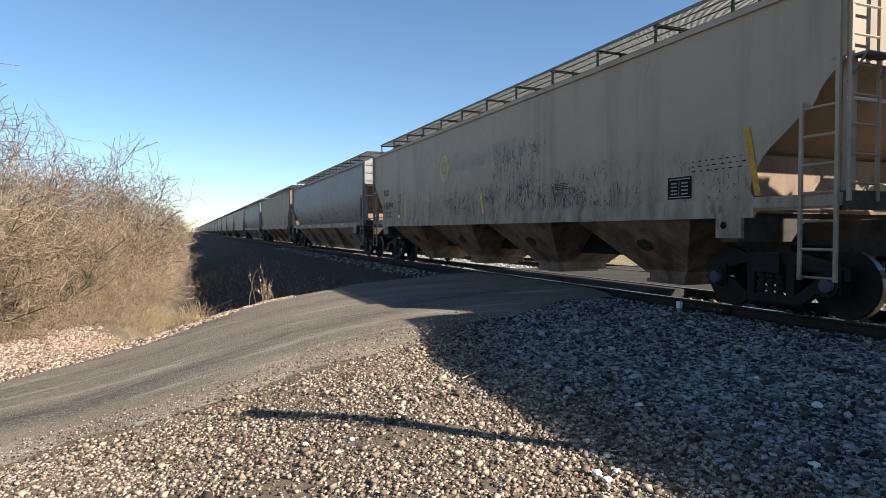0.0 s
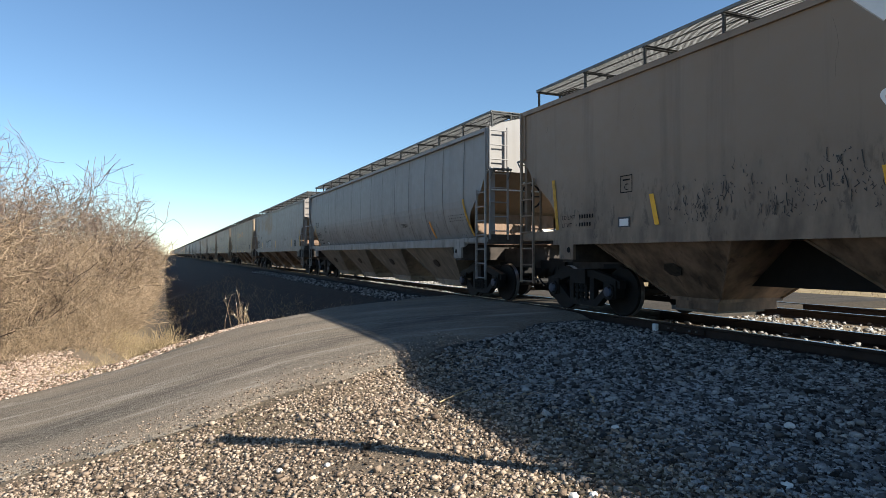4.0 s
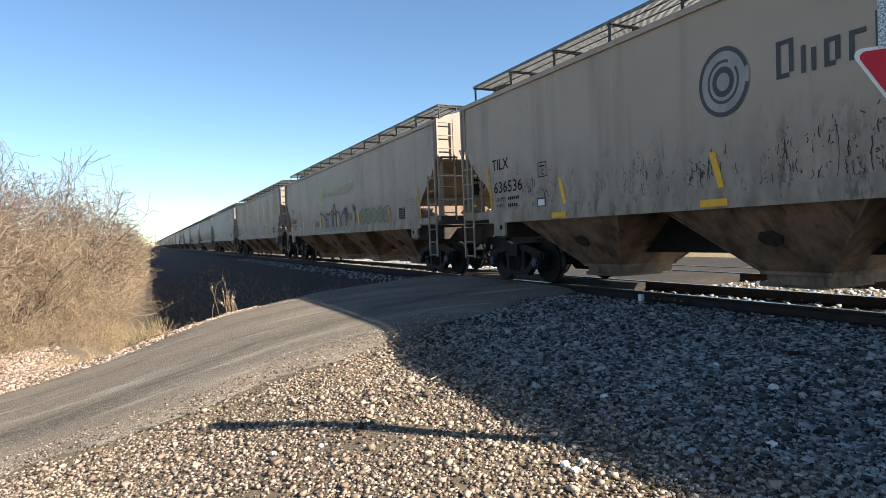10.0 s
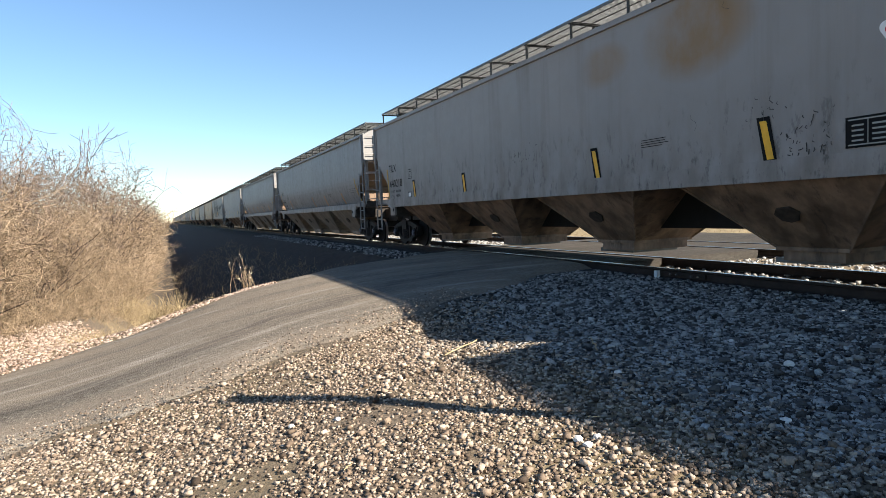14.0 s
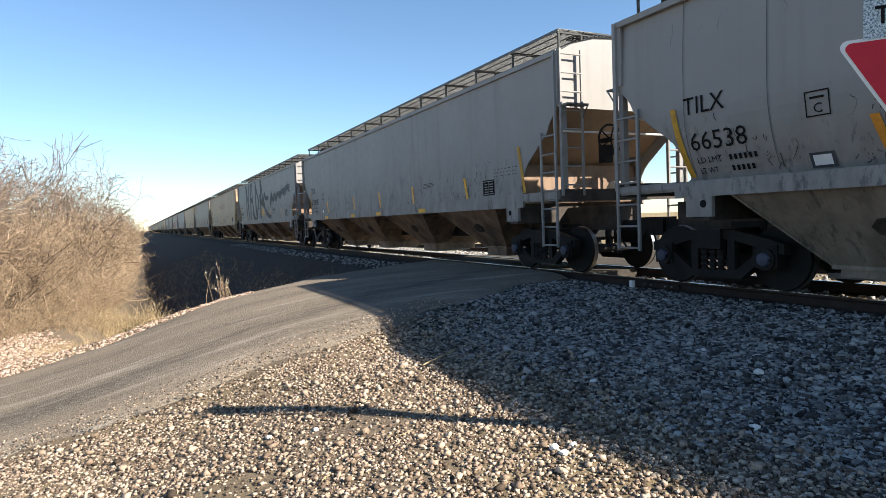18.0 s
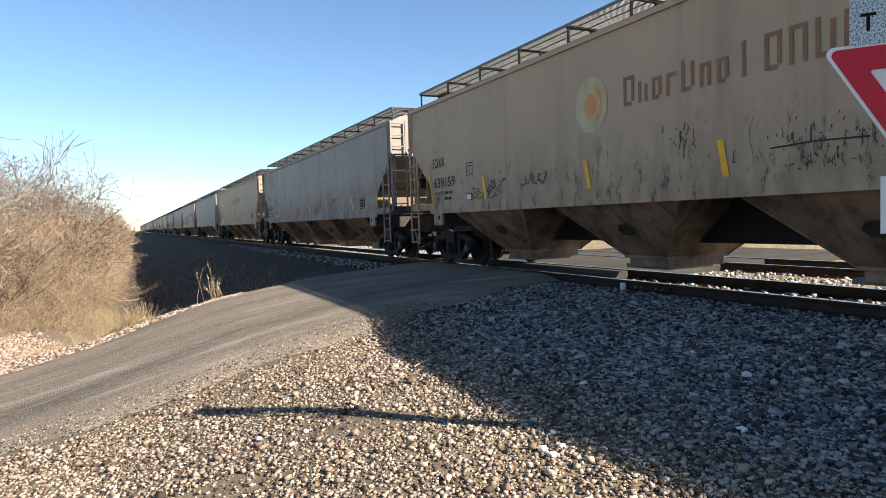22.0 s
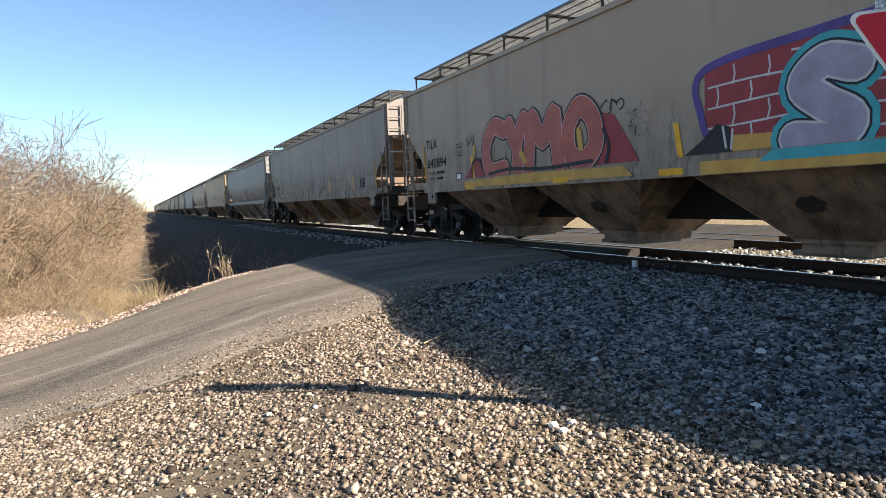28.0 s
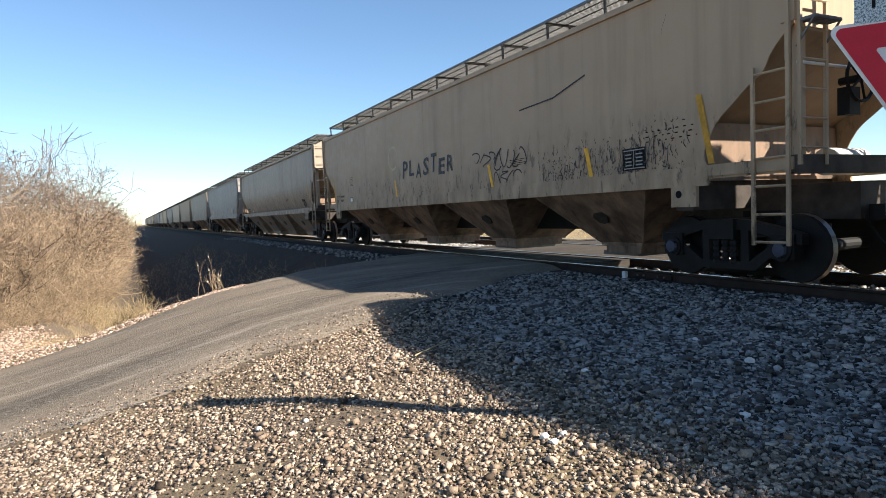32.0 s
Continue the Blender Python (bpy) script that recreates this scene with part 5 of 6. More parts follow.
def emblem(car, mat, mat2, count=13):
    """Round emblem and a row of plain letter-sized blocks, for the owner's logo."""
    uc, zc = 7.5, 3.0
    ring = []
    worn = mat is M_TERRA                            # only the heart and a side stroke are left
    for r0, r1, a0, a1 in ((0.26, 0.33, -1.1, 1.2), (0.02, 0.19, 0, 6.283)) if worn else ((0.40, 0.46, 0.3, 6.1), (0.25, 0.29, 1.2, 6.9), (0.12, 0.20, 0, 6.283)):
        n = 28
        for i in range(n):
            a, b = a0 + (a1 - a0) * i / n, a0 + (a1 - a0) * (i + 1) / n
            ring.append([(uc + r * math.cos(t) * 0.86, zc + r * math.sin(t)) for r, t in ((r0, a), (r1, a), (r1, b), (r0, b))])
    skin("emblem", ring, mat2, car, "round ring emblem", 0.005)
    if mat2 is M_CHARCOAL:
        disc = [(uc + 0.40 * math.cos(6.283 * i / 28), zc + 0.46 * math.sin(6.283 * i / 28)) for i in range(28)]
        skin("emblem_disc", [disc], M_FADED, car, "faded grey disc", 0.003)
    if mat2 in (M_OLIVE, M_ORANGE):                  # filled disc behind the rings
        disc = [(uc + 0.40 * math.cos(6.283 * i / 28), zc + 0.46 * math.sin(6.283 * i / 28)) for i in range(28)]
        skin("emblem_disc", [disc], M_PALEGOLD, car, "faded gold disc", 0.003)
    u = 8.25
    for i in range(count):
        cap = i in (0, 4) or i >= 7
        w, h = (0.25, 0.45) if cap else (0.21, 0.32)
        u += 0.10 if i == 7 else 0
        a, b, c, d, s = u + 0.02, u + w - 0.01, 2.84, 2.84 + h, 0.055
        polys = [rect(a, a + s, c, d)]
        if i % 3 != 1:
            polys.append(rect(a + s, b, d - s, d))
        if i % 4 != 3:
            polys.append(rect(b - s, b, c + (0 if i % 2 else s), d - s))
        if i % 2 == 0:
            polys.append(rect(a + s, b - s, c, c + s))
        skin("logo_block", polys, mat, car, "", 0.004)
        u += w + 0.065


def stacked(u0, u1, z0, z1, slant, n=6):
    """A tall mark in level steps, so that it follows a rounded side."""
    dz, du = (z1 - z0) / n, slant / n
    return [rect(u0 + i * du, u1 + i * du, z0 + i * dz, z0 + (i + 1) * dz, du) for i in range(n)]


def stripe(car, u, z0, z1, w=0.13, slant=0.0, mat=None, edge=False):
    out = 0.037 if z1 < 1.64 else 0.0               # on the sill's own face
    if edge:
        skin("stripe_border", stacked(u - 0.045, u + w + 0.045, z0 - 0.05, z1 + 0.05, slant), M_BLACK, car, "black border", 0.003)
    skin("reflector_stripe", stacked(u, u + w, z0, z1, slant), mat or M_YELLOW, car, "yellow reflector stripe", 0.006 + out)


def stencils(car, mark, number, rng, bottom=True):
    if mark:
        lettering(mark, 1.36, 2.48, 0.24, M_BLACK, car, 0.68, label="black reporting mark")
        lettering(number, 1.42, 1.98, 0.245, M_BLACK, car, 1.13 if len(number) > 5 else 0.90, label="black car number")
    lines = []
    for z, word in ((1.80, "LD LMT"), (1.655, "LT WT")):
        lettering(word, 1.47, z, 0.08, M_BLACK, car, 0.40 if z > 1.7 else 0.30, name="weight_stencil", label="small black weight stencil")
        for i in range(6 if z > 1.7 else 5):
            lines.append(rect(1.99 + i * 0.075, 1.99 + i * 0.075 + 0.042, z + 0.005, z + 0.075))
    for z in (1.98, 2.10, 2.22):
        u = 17.25
        while u < 18.2:
            d = rng.uniform(0.04, 0.12)
            lines.append(rect(u, u + d * 0.6, z * 0.6 + 0.84, z * 0.6 + 0.855))
            u += d + 0.05
    for z in (2.0, 2.07, 2.14, 2.21):
        lines.append(rect(13.5, 14.2 - rng.uniform(0, 0.3), z * 0.5 + 1.0, z * 0.5 + 1.010))
    skin("small_stencil", lines, M_BLACK, car, "small black stencilled lines", 0.003)
    if bottom:
        skin("stencil_box", [rect(16.75, 17.25, 1.64, 1.98)], M_BLACK, car, "black stencil panel", 0.003)
        skin("stencil_marks", [rect(16.78, 17.22, 1.665, 1.68), rect(16.78, 17.22, 1.94, 1.955), rect(16.99, 17.0, 1.68, 1.94)] + [rect(16.82, 16.95, 1.71 + 0.055 * i, 1.73 + 0.055 * i) for i in range(4)] + [rect(17.04, 17.18, 1.71 + 0.055 * i, 1.73 + 0.055 * i) for i in range(4)], M_FADED, car, "pale unreadable lines", 0.006)
    edge = [rect(3.13, 3.42, 2.17, 2.185), rect(3.13, 3.42, 2.445, 2.46), rect(3.13, 3.145, 2.17, 2.46), rect(3.405, 3.42, 2.17, 2.46), rect(3.19, 3.36, 2.37, 2.395)]
    lettering("C", 3.23, 2.21, 0.11, M_BLACK, car, 0.10, name="plate_letter", label="black stencil letter")
    skin("data_box", edge, M_BLACK, car, "small outlined stencil box", 0.003)
    skin("card_holder", [rect(3.07, 3.37, 1.59, 1.77)], M_CHARCOAL, car, "dark card holder", 0.003)
    skin("route_card", [rect(3.11, 3.33, 1.62, 1.74)], M_WHITE, car, "pale route card", 0.006)


def paint(name, rgb, rough=0.55):
    return plain(name, rgb, rough, 0, 0.18, 3)


M_OLIVE, M_ORANGE, M_CHARCOAL = paint("olive_gold", (0.36, 0.30, 0.12)), paint("faded_orange", (0.62, 0.27, 0.09)), paint("charcoal", (0.06, 0.06, 0.065))
M_FADED = paint("faded_grey_lettering", (0.30, 0.29, 0.26))
M_PALEGOLD = paint("pale_gold", (0.46, 0.40, 0.22))
M_TERRA = paint("terracotta_lettering", (0.25, 0.125, 0.065))
M_PINK, M_CYAN, M_BRICK = paint("salmon_spray", (0.42, 0.125, 0.095)), paint("teal_spray", (0.07, 0.38, 0.42)), paint("brick_red_spray", (0.30, 0.05, 0.055))
M_LAV, M_OCHRE, M_VIOLET = paint("lavender_spray", (0.36, 0.32, 0.40)), paint("ochre_spray", (0.58, 0.34, 0.08)), paint("violet_spray", (0.10, 0.07, 0.25))
M_PALEFILL = paint("pale_grey_fill", (0.30, 0.295, 0.285))
M_PURPLEGREY, M_MOSS = paint("purple_grey_spray", (0.22, 0.175, 0.165)), paint("dull_moss_spray", (0.19, 0.18, 0.10))
M_PALESPRAY, M_PALEPINK = paint("white_spray", (0.55, 0.54, 0.53)), paint("pale_pink_spray", (0.56, 0.36, 0.34))
M_SMOKE = paint("thin_black_spray", (0.085, 0.083, 0.083))
M_INK = paint("dark_teal_ink", (0.012, 0.045, 0.055))
M_SPRAY = paint("black_spray", (0.022, 0.022, 0.028))
M_RUBBED = paint("rubbed_black", (0.05, 0.045, 0.04))
M_SEAM = paint("seam_dirt", (0.12, 0.112, 0.10))

for k in range(0, 27):
    rs = np.random.default_rng(100 + k)
    car = CARS[k]
    stencils(car, *MARKS.get(k, ("", "")), rs, FLEET.get(k, (0, 0))[0] == 0)
    stripe(car, 18.38, 1.62, 2.56, 0.10, -0.20, M_GOLD)
    if k not in (2, 9):
        stripe(car, 1.26, 1.62, 2.60, 0.10, -0.14, M_GOLD)
    if k in (2,):
        for u, w in ((0.42, 0.9), (4.05, 0.36), (6.55, 0.6), (9.36, 0.49), (12.2, 0.5), (15.4, 0.6)):
            stripe(car, u, 1.41, 1.52, w)
        lettering("DO NOT HAMMER ON CAR", 7.3, 1.68, 0.10, M_BLACK, car, 1.4, label="black warning lettering")
        lettering("WARNING", 9.35, 2.06, 0.10, M_BLACK, car, 0.5, label="black warning lettering")
        lettering("WARNING", 5.7, 2.02, 0.06, M_BLACK, car, 0.4, label="small black warning lettering")
        skin("small_stencil", [rect(5.45, 6.35 - 0.1 * (i % 2), 1.70 + 0.06 * i, 1.715 + 0.06 * i) for i in range(5)] + [rect(9.2, 10.0 - 0.12 * (i % 3), 1.66 + 0.075 * i, 1.685 + 0.075 * i) for i in range(5)] + [rect(3.3, 4.6, 1.67, 1.71)], M_BLACK, car, "small black warning lines", 0.003)
    else:
        for u, z in ((3.62, 1.81), (7.06, 1.78), (12.36, 1.83), (15.76, 1.85)) if k == 10 else ((3.93, 1.85), (7.38, 1.85), (10.08, 1.85), (12.75, 1.85), (15.95, 1.85)):
            if rs.uniform() < (1.0 if k in (10, 12, 13, 16, 17, 19, 21) else 0.6) and not (k == 19 and 10.5 < u < 13):
                stripe(car, u, z - 0.24, z + 0.25, 0.10, -0.12 + 0.02 * rs.normal(), M_AMBER if car.name in WIDE else None, edge=k == 10)
        if k in (13, 6, 7, 19):
            for u in (3.6, 7.1, 9.75, 13.2):
                stripe(car, u, 1.36, 1.46, 0.45)
    if k in (1, 6, 7, 8, 15, 17):
        emblem(car, {1: M_FADED, 6: M_ORANGE, 7: M_CHARCOAL, 8: M_PALEGOLD, 15: M_TERRA, 17: M_ORANGE}[k], {1: M_OLIVE, 6: M_ORANGE, 7: M_CHARCOAL, 8: M_OLIVE, 15: M_ORANGE, 17: M_ORANGE}[k])
    amount = {1: 50, 6: 34, 7: 44, 8: 20, 9: 40, 13: 24, 16: 34, 17: 24, 18: 26, 19: 8, 20: 50, 22: 16}.get(k, 10)
    skin("grime", drips(rs, 2.2, 18.0, amount, 1.7, 2.4, 0.006) + scuffs(rs, 2.0, 18.4, 1.6, 2.3, amount), M_RUBBED, car, "black drips and rubbed scrapes", 0.002)
    skin("grime", [q for u in rs.uniform(0.8, 18.8, 6) for q in drips(rs, u, u, 1, 3.6, 4.05, 0.005)], M_RUBBED, car, "thin dark runs from the eave", 0.002)
    if FLEET.get(k, (0, 0))[0] and k != 2:           # dirt along the welded seams of the rounded cars
        for i in range(14):
            u = 1.37 + 1.30 * i
            w = 0.032 if k == 4 else 0.011
            skin("soot_streak", ribbon([(u, 4.06 - 0.16 * q) for q in range(16)], w), M_SEAM, car, "dark weathered weld seam", 0.0025)
    if k in (1, 9, 20):
        c = {1: 10.5, 9: 4.0, 20: 5.2}[k]
        skin("grime", drips(rs, c, c + 2.4, 44, 2.2, 3.2, 0.008) + scuffs(rs, c, c + 2.4, 2.0, 3.1, 26), M_RUBBED, car, "long black drips", 0.003)

rs = np.random.default_rng(7)
# big black spray letters
car = CARS[14]
strokes = [[(3.80, 4.04), (3.88, 3.2), (3.98, 2.3), (4.08, 1.68)], [(4.0, 3.9), (4.25, 3.4), (4.58, 2.55), (5.0, 1.68)], [(5.22, 4.0), (4.92, 3.1), (4.76, 2.2)],
           [(6.02, 3.95), (5.78, 2.95), (5.58, 1.70)], [(5.58, 3.02), (6.3, 2.90)], [(6.40, 4.02), (6.45, 3.05), (6.74, 2.25)], [(6.62, 2.05), (7.2, 1.68), (7.85, 1.50)],
           [(7.83, 4.02), (7.74, 3.05), (7.84, 2.2), (8.07, 1.62)], [(7.85, 3.85), (8.3, 3.3), (8.76, 2.8), (8.6, 2.4), (8.15, 1.85)],
           [(9.33, 3.05), (9.46, 2.5), (9.53, 1.62)], [(9.70, 3.95), (9.64, 3.0), (9.54, 2.0)], [(9.4, 2.75), (10.2, 2.60), (10.9, 2.40)], [(9.9, 3.9), (10.3, 2.98), (10.7, 2.62)],
           [(10.65, 2.70), (11.0, 3.1), (11.35, 2.86), (12.1, 2.82)], [(10.85, 2.40), (11.25, 2.10), (12.0, 1.80), (12.8, 1.66)]]
for i, s in enumerate(strokes):
    skin("spray_stroke", brush(s, (0.30, 0.28, 0.26, 0.33, 0.28, 0.27, 0.36, 0.36, 0.31, 0.28, 0.38, 0.40, 0.33, 0.27, 0.26)[i]), M_SPRAY, car, "broad black spray stroke", 0.005 + 0.0006 * i)
for s in strokes:
    skin("spray_haze", cloud(rs, curve(s), 0.085, 520, 0.014), M_SPRAY, car, "fine black overspray", 0.0155)["kind"] = "stuff"
letters([[(8.85, 2.3), (9.35, 2.26), (9.62, 2.1), (9.3, 1.95), (8.92, 1.9)], [(8.8, 1.72), (9.4, 1.80), (9.75, 1.75)]], car, "dull purple letter stroke", (0.10, M_VIOLET, 0.004))
skin("spray_haze", cloud(rs, [(9.75, 2.0), (10.2, 2.05), (10.6, 1.95)], 0.13, 900, 0.03), M_OCHRE, car, "ochre spray patch", 0.004)["kind"] = "stuff"
band = [(12.8, 2.45), (13.0, 2.80), (13.25, 2.95), (13.6, 2.66), (14.0, 2.92), (14.5, 2.75), (15.0, 2.98), (15.6, 2.85), (16.1, 3.05), (16.8, 3.0), (17.4, 3.2), (18.0, 3.1)]
for dz, w, t in ((-0.02, 0.16, 0.0), (-0.16, 0.14, 0.3), (0.07, 0.10, 0.6)):
    skin("spray_stroke", brush([(u + 0.1 * t, z + dz + 0.05 * math.sin(5 * u + 9 * t)) for u, z in band], w), M_SMOKE, car, "smoky black spray band", 0.0045 + 0.0008 * t)
skin("spray_haze", cloud(rs, [(u, z - 0.06) for u, z in band], 0.12, 15000, 0.011), M_SPRAY, car, "rising cloud of black spray", 0.006)["kind"] = "stuff"
skin("spray_haze", cloud(rs, [(12.85, 2.5), (12.95, 2.75), (13.2, 2.9)], 0.07, 700, 0.028), M_SPRAY, car, "dense black spray", 0.007)["kind"] = "stuff"
skin("graffiti", scrawl(rs, 12.9, 14.1, 1.75, 2.25, 7, 0.035), M_SPRAY, car, "fish-like black outline tag", 0.005)
skin("graffiti", scrawl(rs, 10.6, 12.6, 1.75, 2.3, 6, 0.03), M_SPRAY, car, "thin black scrawl", 0.004)

# colourful piece
car = CARS[19]
skin("graffiti_panel", [[(10.55, 1.62), (17.1, 1.62), (17.12, 2.86), (16.2, 2.95), (14.6, 2.97), (12.4, 2.87), (10.55, 2.74)]], M_BRICK, car, "painted red brick panel", 0.003)
for i in range(5):
    z = 1.72 + i * 0.255
    wave = [(u, z + 0.025 * math.sin(u * 2.1 + i)) for u in np.arange(10.6, 17.0, 0.2)]
    skin("mortar_line", ribbon([q for q in wave if q[1] < 2.72 or q[0] > 11.6], 0.026), M_PALESPRAY, car, "white mortar line", 0.005)
    for j in range(13):
        u = 10.75 + j * 0.50 + (0.25 if i % 2 else 0)
        if u < 17 and z + 0.25 < 2.76 + (0.12 if 12 < u < 16.6 else 0):
            skin("mortar_line", ribbon([(u, z), (u + 0.03, z + 0.12), (u + 0.01, z + 0.25)], 0.026), M_PALESPRAY, car, "", 0.0065)
skin("graffiti_outline", ribbon(curve([(10.72, 1.62), (10.50, 2.1), (10.55, 2.74), (12.4, 2.89), (14.6, 3.0), (16.2, 2.98), (17.15, 2.88), (17.25, 2.5), (17.15, 2.0), (17.25, 1.6)]), 0.11), M_VIOLET, car, "dark violet outline", 0.008)
for patch in ([(10.6, 1.62), (11.6, 1.62), (11.6, 1.80), (10.75, 1.84)], [(16.5, 1.62), (17.2, 1.62), (17.1, 1.92), (16.6, 1.90)]):
    skin("graffiti_panel", [patch], M_OCHRE, car, "ochre base", 0.007)
skin("graffiti_panel", [[(10.5, 1.34), (17.3, 1.34), (17.3, 1.50), (14.6, 1.46), (10.5, 1.52)]], M_OCHRE, car, "ochre band on the sill", 0.042)
skin("graffiti_panel", [[(11.4, 1.46), (16.8, 1.44), (16.7, 1.59), (11.6, 1.59)]], M_CYAN, car, "teal band on the sill", 0.044)
soer = [[(12.55, 2.42), (12.2, 2.52), (11.95, 2.30), (12.2, 2.06), (12.5, 1.85), (12.3, 1.66), (11.85, 1.70)],
        [(13.05, 2.50), (13.65, 2.52), (13.5, 2.15), (13.95, 1.82), (13.6, 1.64), (13.2, 1.82), (13.36, 2.15)],
        [(14.95, 2.48), (14.5, 2.46), (14.36, 2.28), (14.45, 2.10), (14.85, 2.05), (14.45, 1.95), (14.45, 1.70), (15.1, 1.66)],
        [(15.45, 1.68), (15.55, 2.05), (15.5, 2.45), (16.0, 2.50), (16.1, 2.22), (15.72, 2.05), (16.1, 1.82), (16.45, 1.68)]]
letters(soer, car, "teal letter shadow", (0.62, M_CYAN, 0.009))
letters(soer, car, "black letter edge", (0.46, M_SPRAY, 0.012))
letters(soer, car, "lavender graffiti letter", (0.405, M_PALESPRAY, 0.0145), (0.345, M_LAV, 0.017))
skin("graffiti_panel", [[(3.5, 1.40), (9.2, 1.40), (9.0, 1.56), (6.5, 1.60), (3.6, 1.55)]], M_OCHRE, car, "ochre band on the sill", 0.042)
for patch in ([(3.55, 1.62), (4.6, 1.62), (4.5, 2.05), (4.0, 2.0)], [(8.3, 1.62), (9.3, 1.62), (9.05, 2.0), (8.75, 2.40), (8.4, 2.5)]):
    skin("graffiti_panel", [patch], M_BRICK, car, "red spray fill", 0.004)
cymo = [[(5.35, 2.55), (4.95, 2.66), (4.65, 2.40), (4.58, 2.0), (4.8, 1.72), (5.35, 1.74)], [(5.55, 2.62), (5.8, 2.25), (6.1, 2.66)], [(5.84, 2.25), (5.86, 1.68)],
        [(6.25, 1.68), (6.32, 2.2), (6.40, 2.66), (6.75, 2.2), (7.12, 2.66), (7.18, 2.2), (7.26, 1.72)],
        [(7.95, 1.70), (7.62, 1.85), (7.55, 2.3), (7.85, 2.66), (8.2, 2.45), (8.30, 2.0), (8.0, 1.70)]]
letters(cymo, car, "black letter edge", (0.46, M_SPRAY, 0.006))
letters(cymo, car, "salmon graffiti letter", (0.395, M_PALEPINK, 0.0095), (0.355, M_PINK, 0.012))
letters([[(3.9, 1.66), (3.95, 1.95), (4.25, 2.02), (4.4, 1.8)], [(8.5, 2.2), (8.62, 1.9), (8.55, 1.66)], [(4.7, 1.66), (5.6, 1.72), (6.8, 1.66), (8.2, 1.70)]], car, "loose black stroke", (0.07, M_SPRAY, 0.0145))
letters([[(6.0, 2.0), (6.15, 1.85)], [(7.85, 2.25), (7.9, 1.95)], [(4.0, 2.1), (4.05, 2.3)]], car, "ochre dab", (0.13, M_OCHRE, 0.0155))
skin("graffiti", scrawl(rs, 8.42, 8.95, 2.42, 2.68, 4, 0.035), M_SPRAY, car, "small black tag", 0.005)
skin("graffiti", scrawl(rs, 3.62, 4.0, 2.32, 2.62, 3, 0.035), M_SPRAY, car, "small black tag", 0.005)
for patch in ([(10.2, 1.62), (11.0, 1.62), (10.95, 1.95), (10.75, 2.0), (10.5, 1.8)], [(17.2, 1.62), (18.2, 1.62), (17.7, 1.86), (17.25, 2.1)]):
    skin("graffiti_panel", [patch], M_SPRAY, car, "black spray cloud", 0.009)
letters([[(10.85, 1.95), (10.9, 1.68)], [(11.0, 1.9), (10.98, 1.66)], [(17.2, 1.9), (17.24, 1.66)], [(17.34, 1.86), (17.36, 1.68)]], car, "white slash", (0.035, M_PALESPRAY, 0.011))

# outlined bubble letters
car = CARS[5]
fill, line, shade = [], [], []
for i in range(5):
    u, wd, tp = ((5.92, 0.46, 1.90), (6.42, 0.28, 1.84), (6.74, 0.36, 1.88), (7.14, 0.46, 1.93), (7.64, 0.52, 1.92))[i]
    arch = [(u + 0.02, 1.40), (u - 0.02, 1.60), (u, tp)] + [(u + wd / 2 - wd / 2 * math.cos(a), tp + 0.23 * math.sin(a)) for a in (0.4, 0.8, 1.2, 1.6, 2.0, 2.4, 2.8)] + [(u + wd, tp), (u + wd + 0.02, 1.62), (u + wd - 0.02, 1.40)]
    fill.append(arch)
    line += ribbon(arch, 0.065)
    shade.append([(a - 0.05, b + 0.045) for a, b in arch])
    line += ribbon([(u + wd * 0.45, 1.45), (u + wd * 0.52, 1.66), (u + wd * 0.48, 1.82)], 0.03)
    if i in (0, 3, 4):
        line += ribbon([(u + wd * 0.3, 1.72), (u + wd * 0.75, 1.74)], 0.03)
skin("graffiti_fill", shade, M_SPRAY, car, "black shadow of the bubble letters", 0.003)
skin("graffiti_fill", fill, M_PALEFILL, car, "pale bubble letter fill", 0.0055)
skin("graffiti_outline", line, M_SPRAY, car, "black bubble letter outlines", 0.007)
skin("graffiti", scrawl(rs, 8.6, 9.4, 1.5, 1.7, 5, 0.025), M_SPRAY, car, "small black tag", 0.004)

car = CARS[8]
shape = [[(7.33, 2.30), (7.6, 1.42), (8.0, 1.48), (8.3, 1.72), (8.1, 2.05), (7.7, 2.18)], [(8.23, 2.19), (8.3, 1.95), (8.55, 1.9), (8.4, 1.45), (9.3, 1.5), (9.15, 2.0), (9.25, 2.32), (8.8, 2.15)], [(9.33, 1.5), (9.4, 2.15), (9.75, 2.15), (9.8, 1.5)],
         [(9.9, 1.5), (9.9, 2.25), (10.25, 2.15), (10.45, 1.87), (10.34, 1.55)], [(10.5, 1.5), (10.5, 1.95), (10.75, 2.12), (11.05, 2.09), (11.2, 1.6), (11.2, 1.5)]]
for patch in shape:
    skin("graffiti_fill", [patch], M_PURPLEGREY, car, "purple-grey letter fill", 0.004)
skin("graffiti_panel", [rect(7.6, 11.1, 1.34, 1.43)], M_PALEFILL, car, "pale strip under the letters", 0.040)
for blob in ([(9.95, 1.6), (9.95, 1.95), (10.1, 1.9), (10.15, 1.65)], [(7.15, 1.65), (7.2, 2.1), (7.35, 2.0), (7.4, 1.6)]):
    skin("graffiti_fill", [blob], M_OCHRE, car, "ochre patch", 0.006)
skin("spray_haze", cloud(rs, [(10.9, 2.2), (11.25, 2.25), (11.3, 1.95)], 0.06, 500, 0.025), M_SPRAY, car, "black spray burst", 0.006)["kind"] = "stuff"
skin("spray_haze", cloud(rs, [(12.1, 2.3), (12.35, 2.2), (12.37, 1.7)], 0.05, 500, 0.022), M_SPRAY, car, "black spray burst", 0.006)["kind"] = "stuff"
line = []
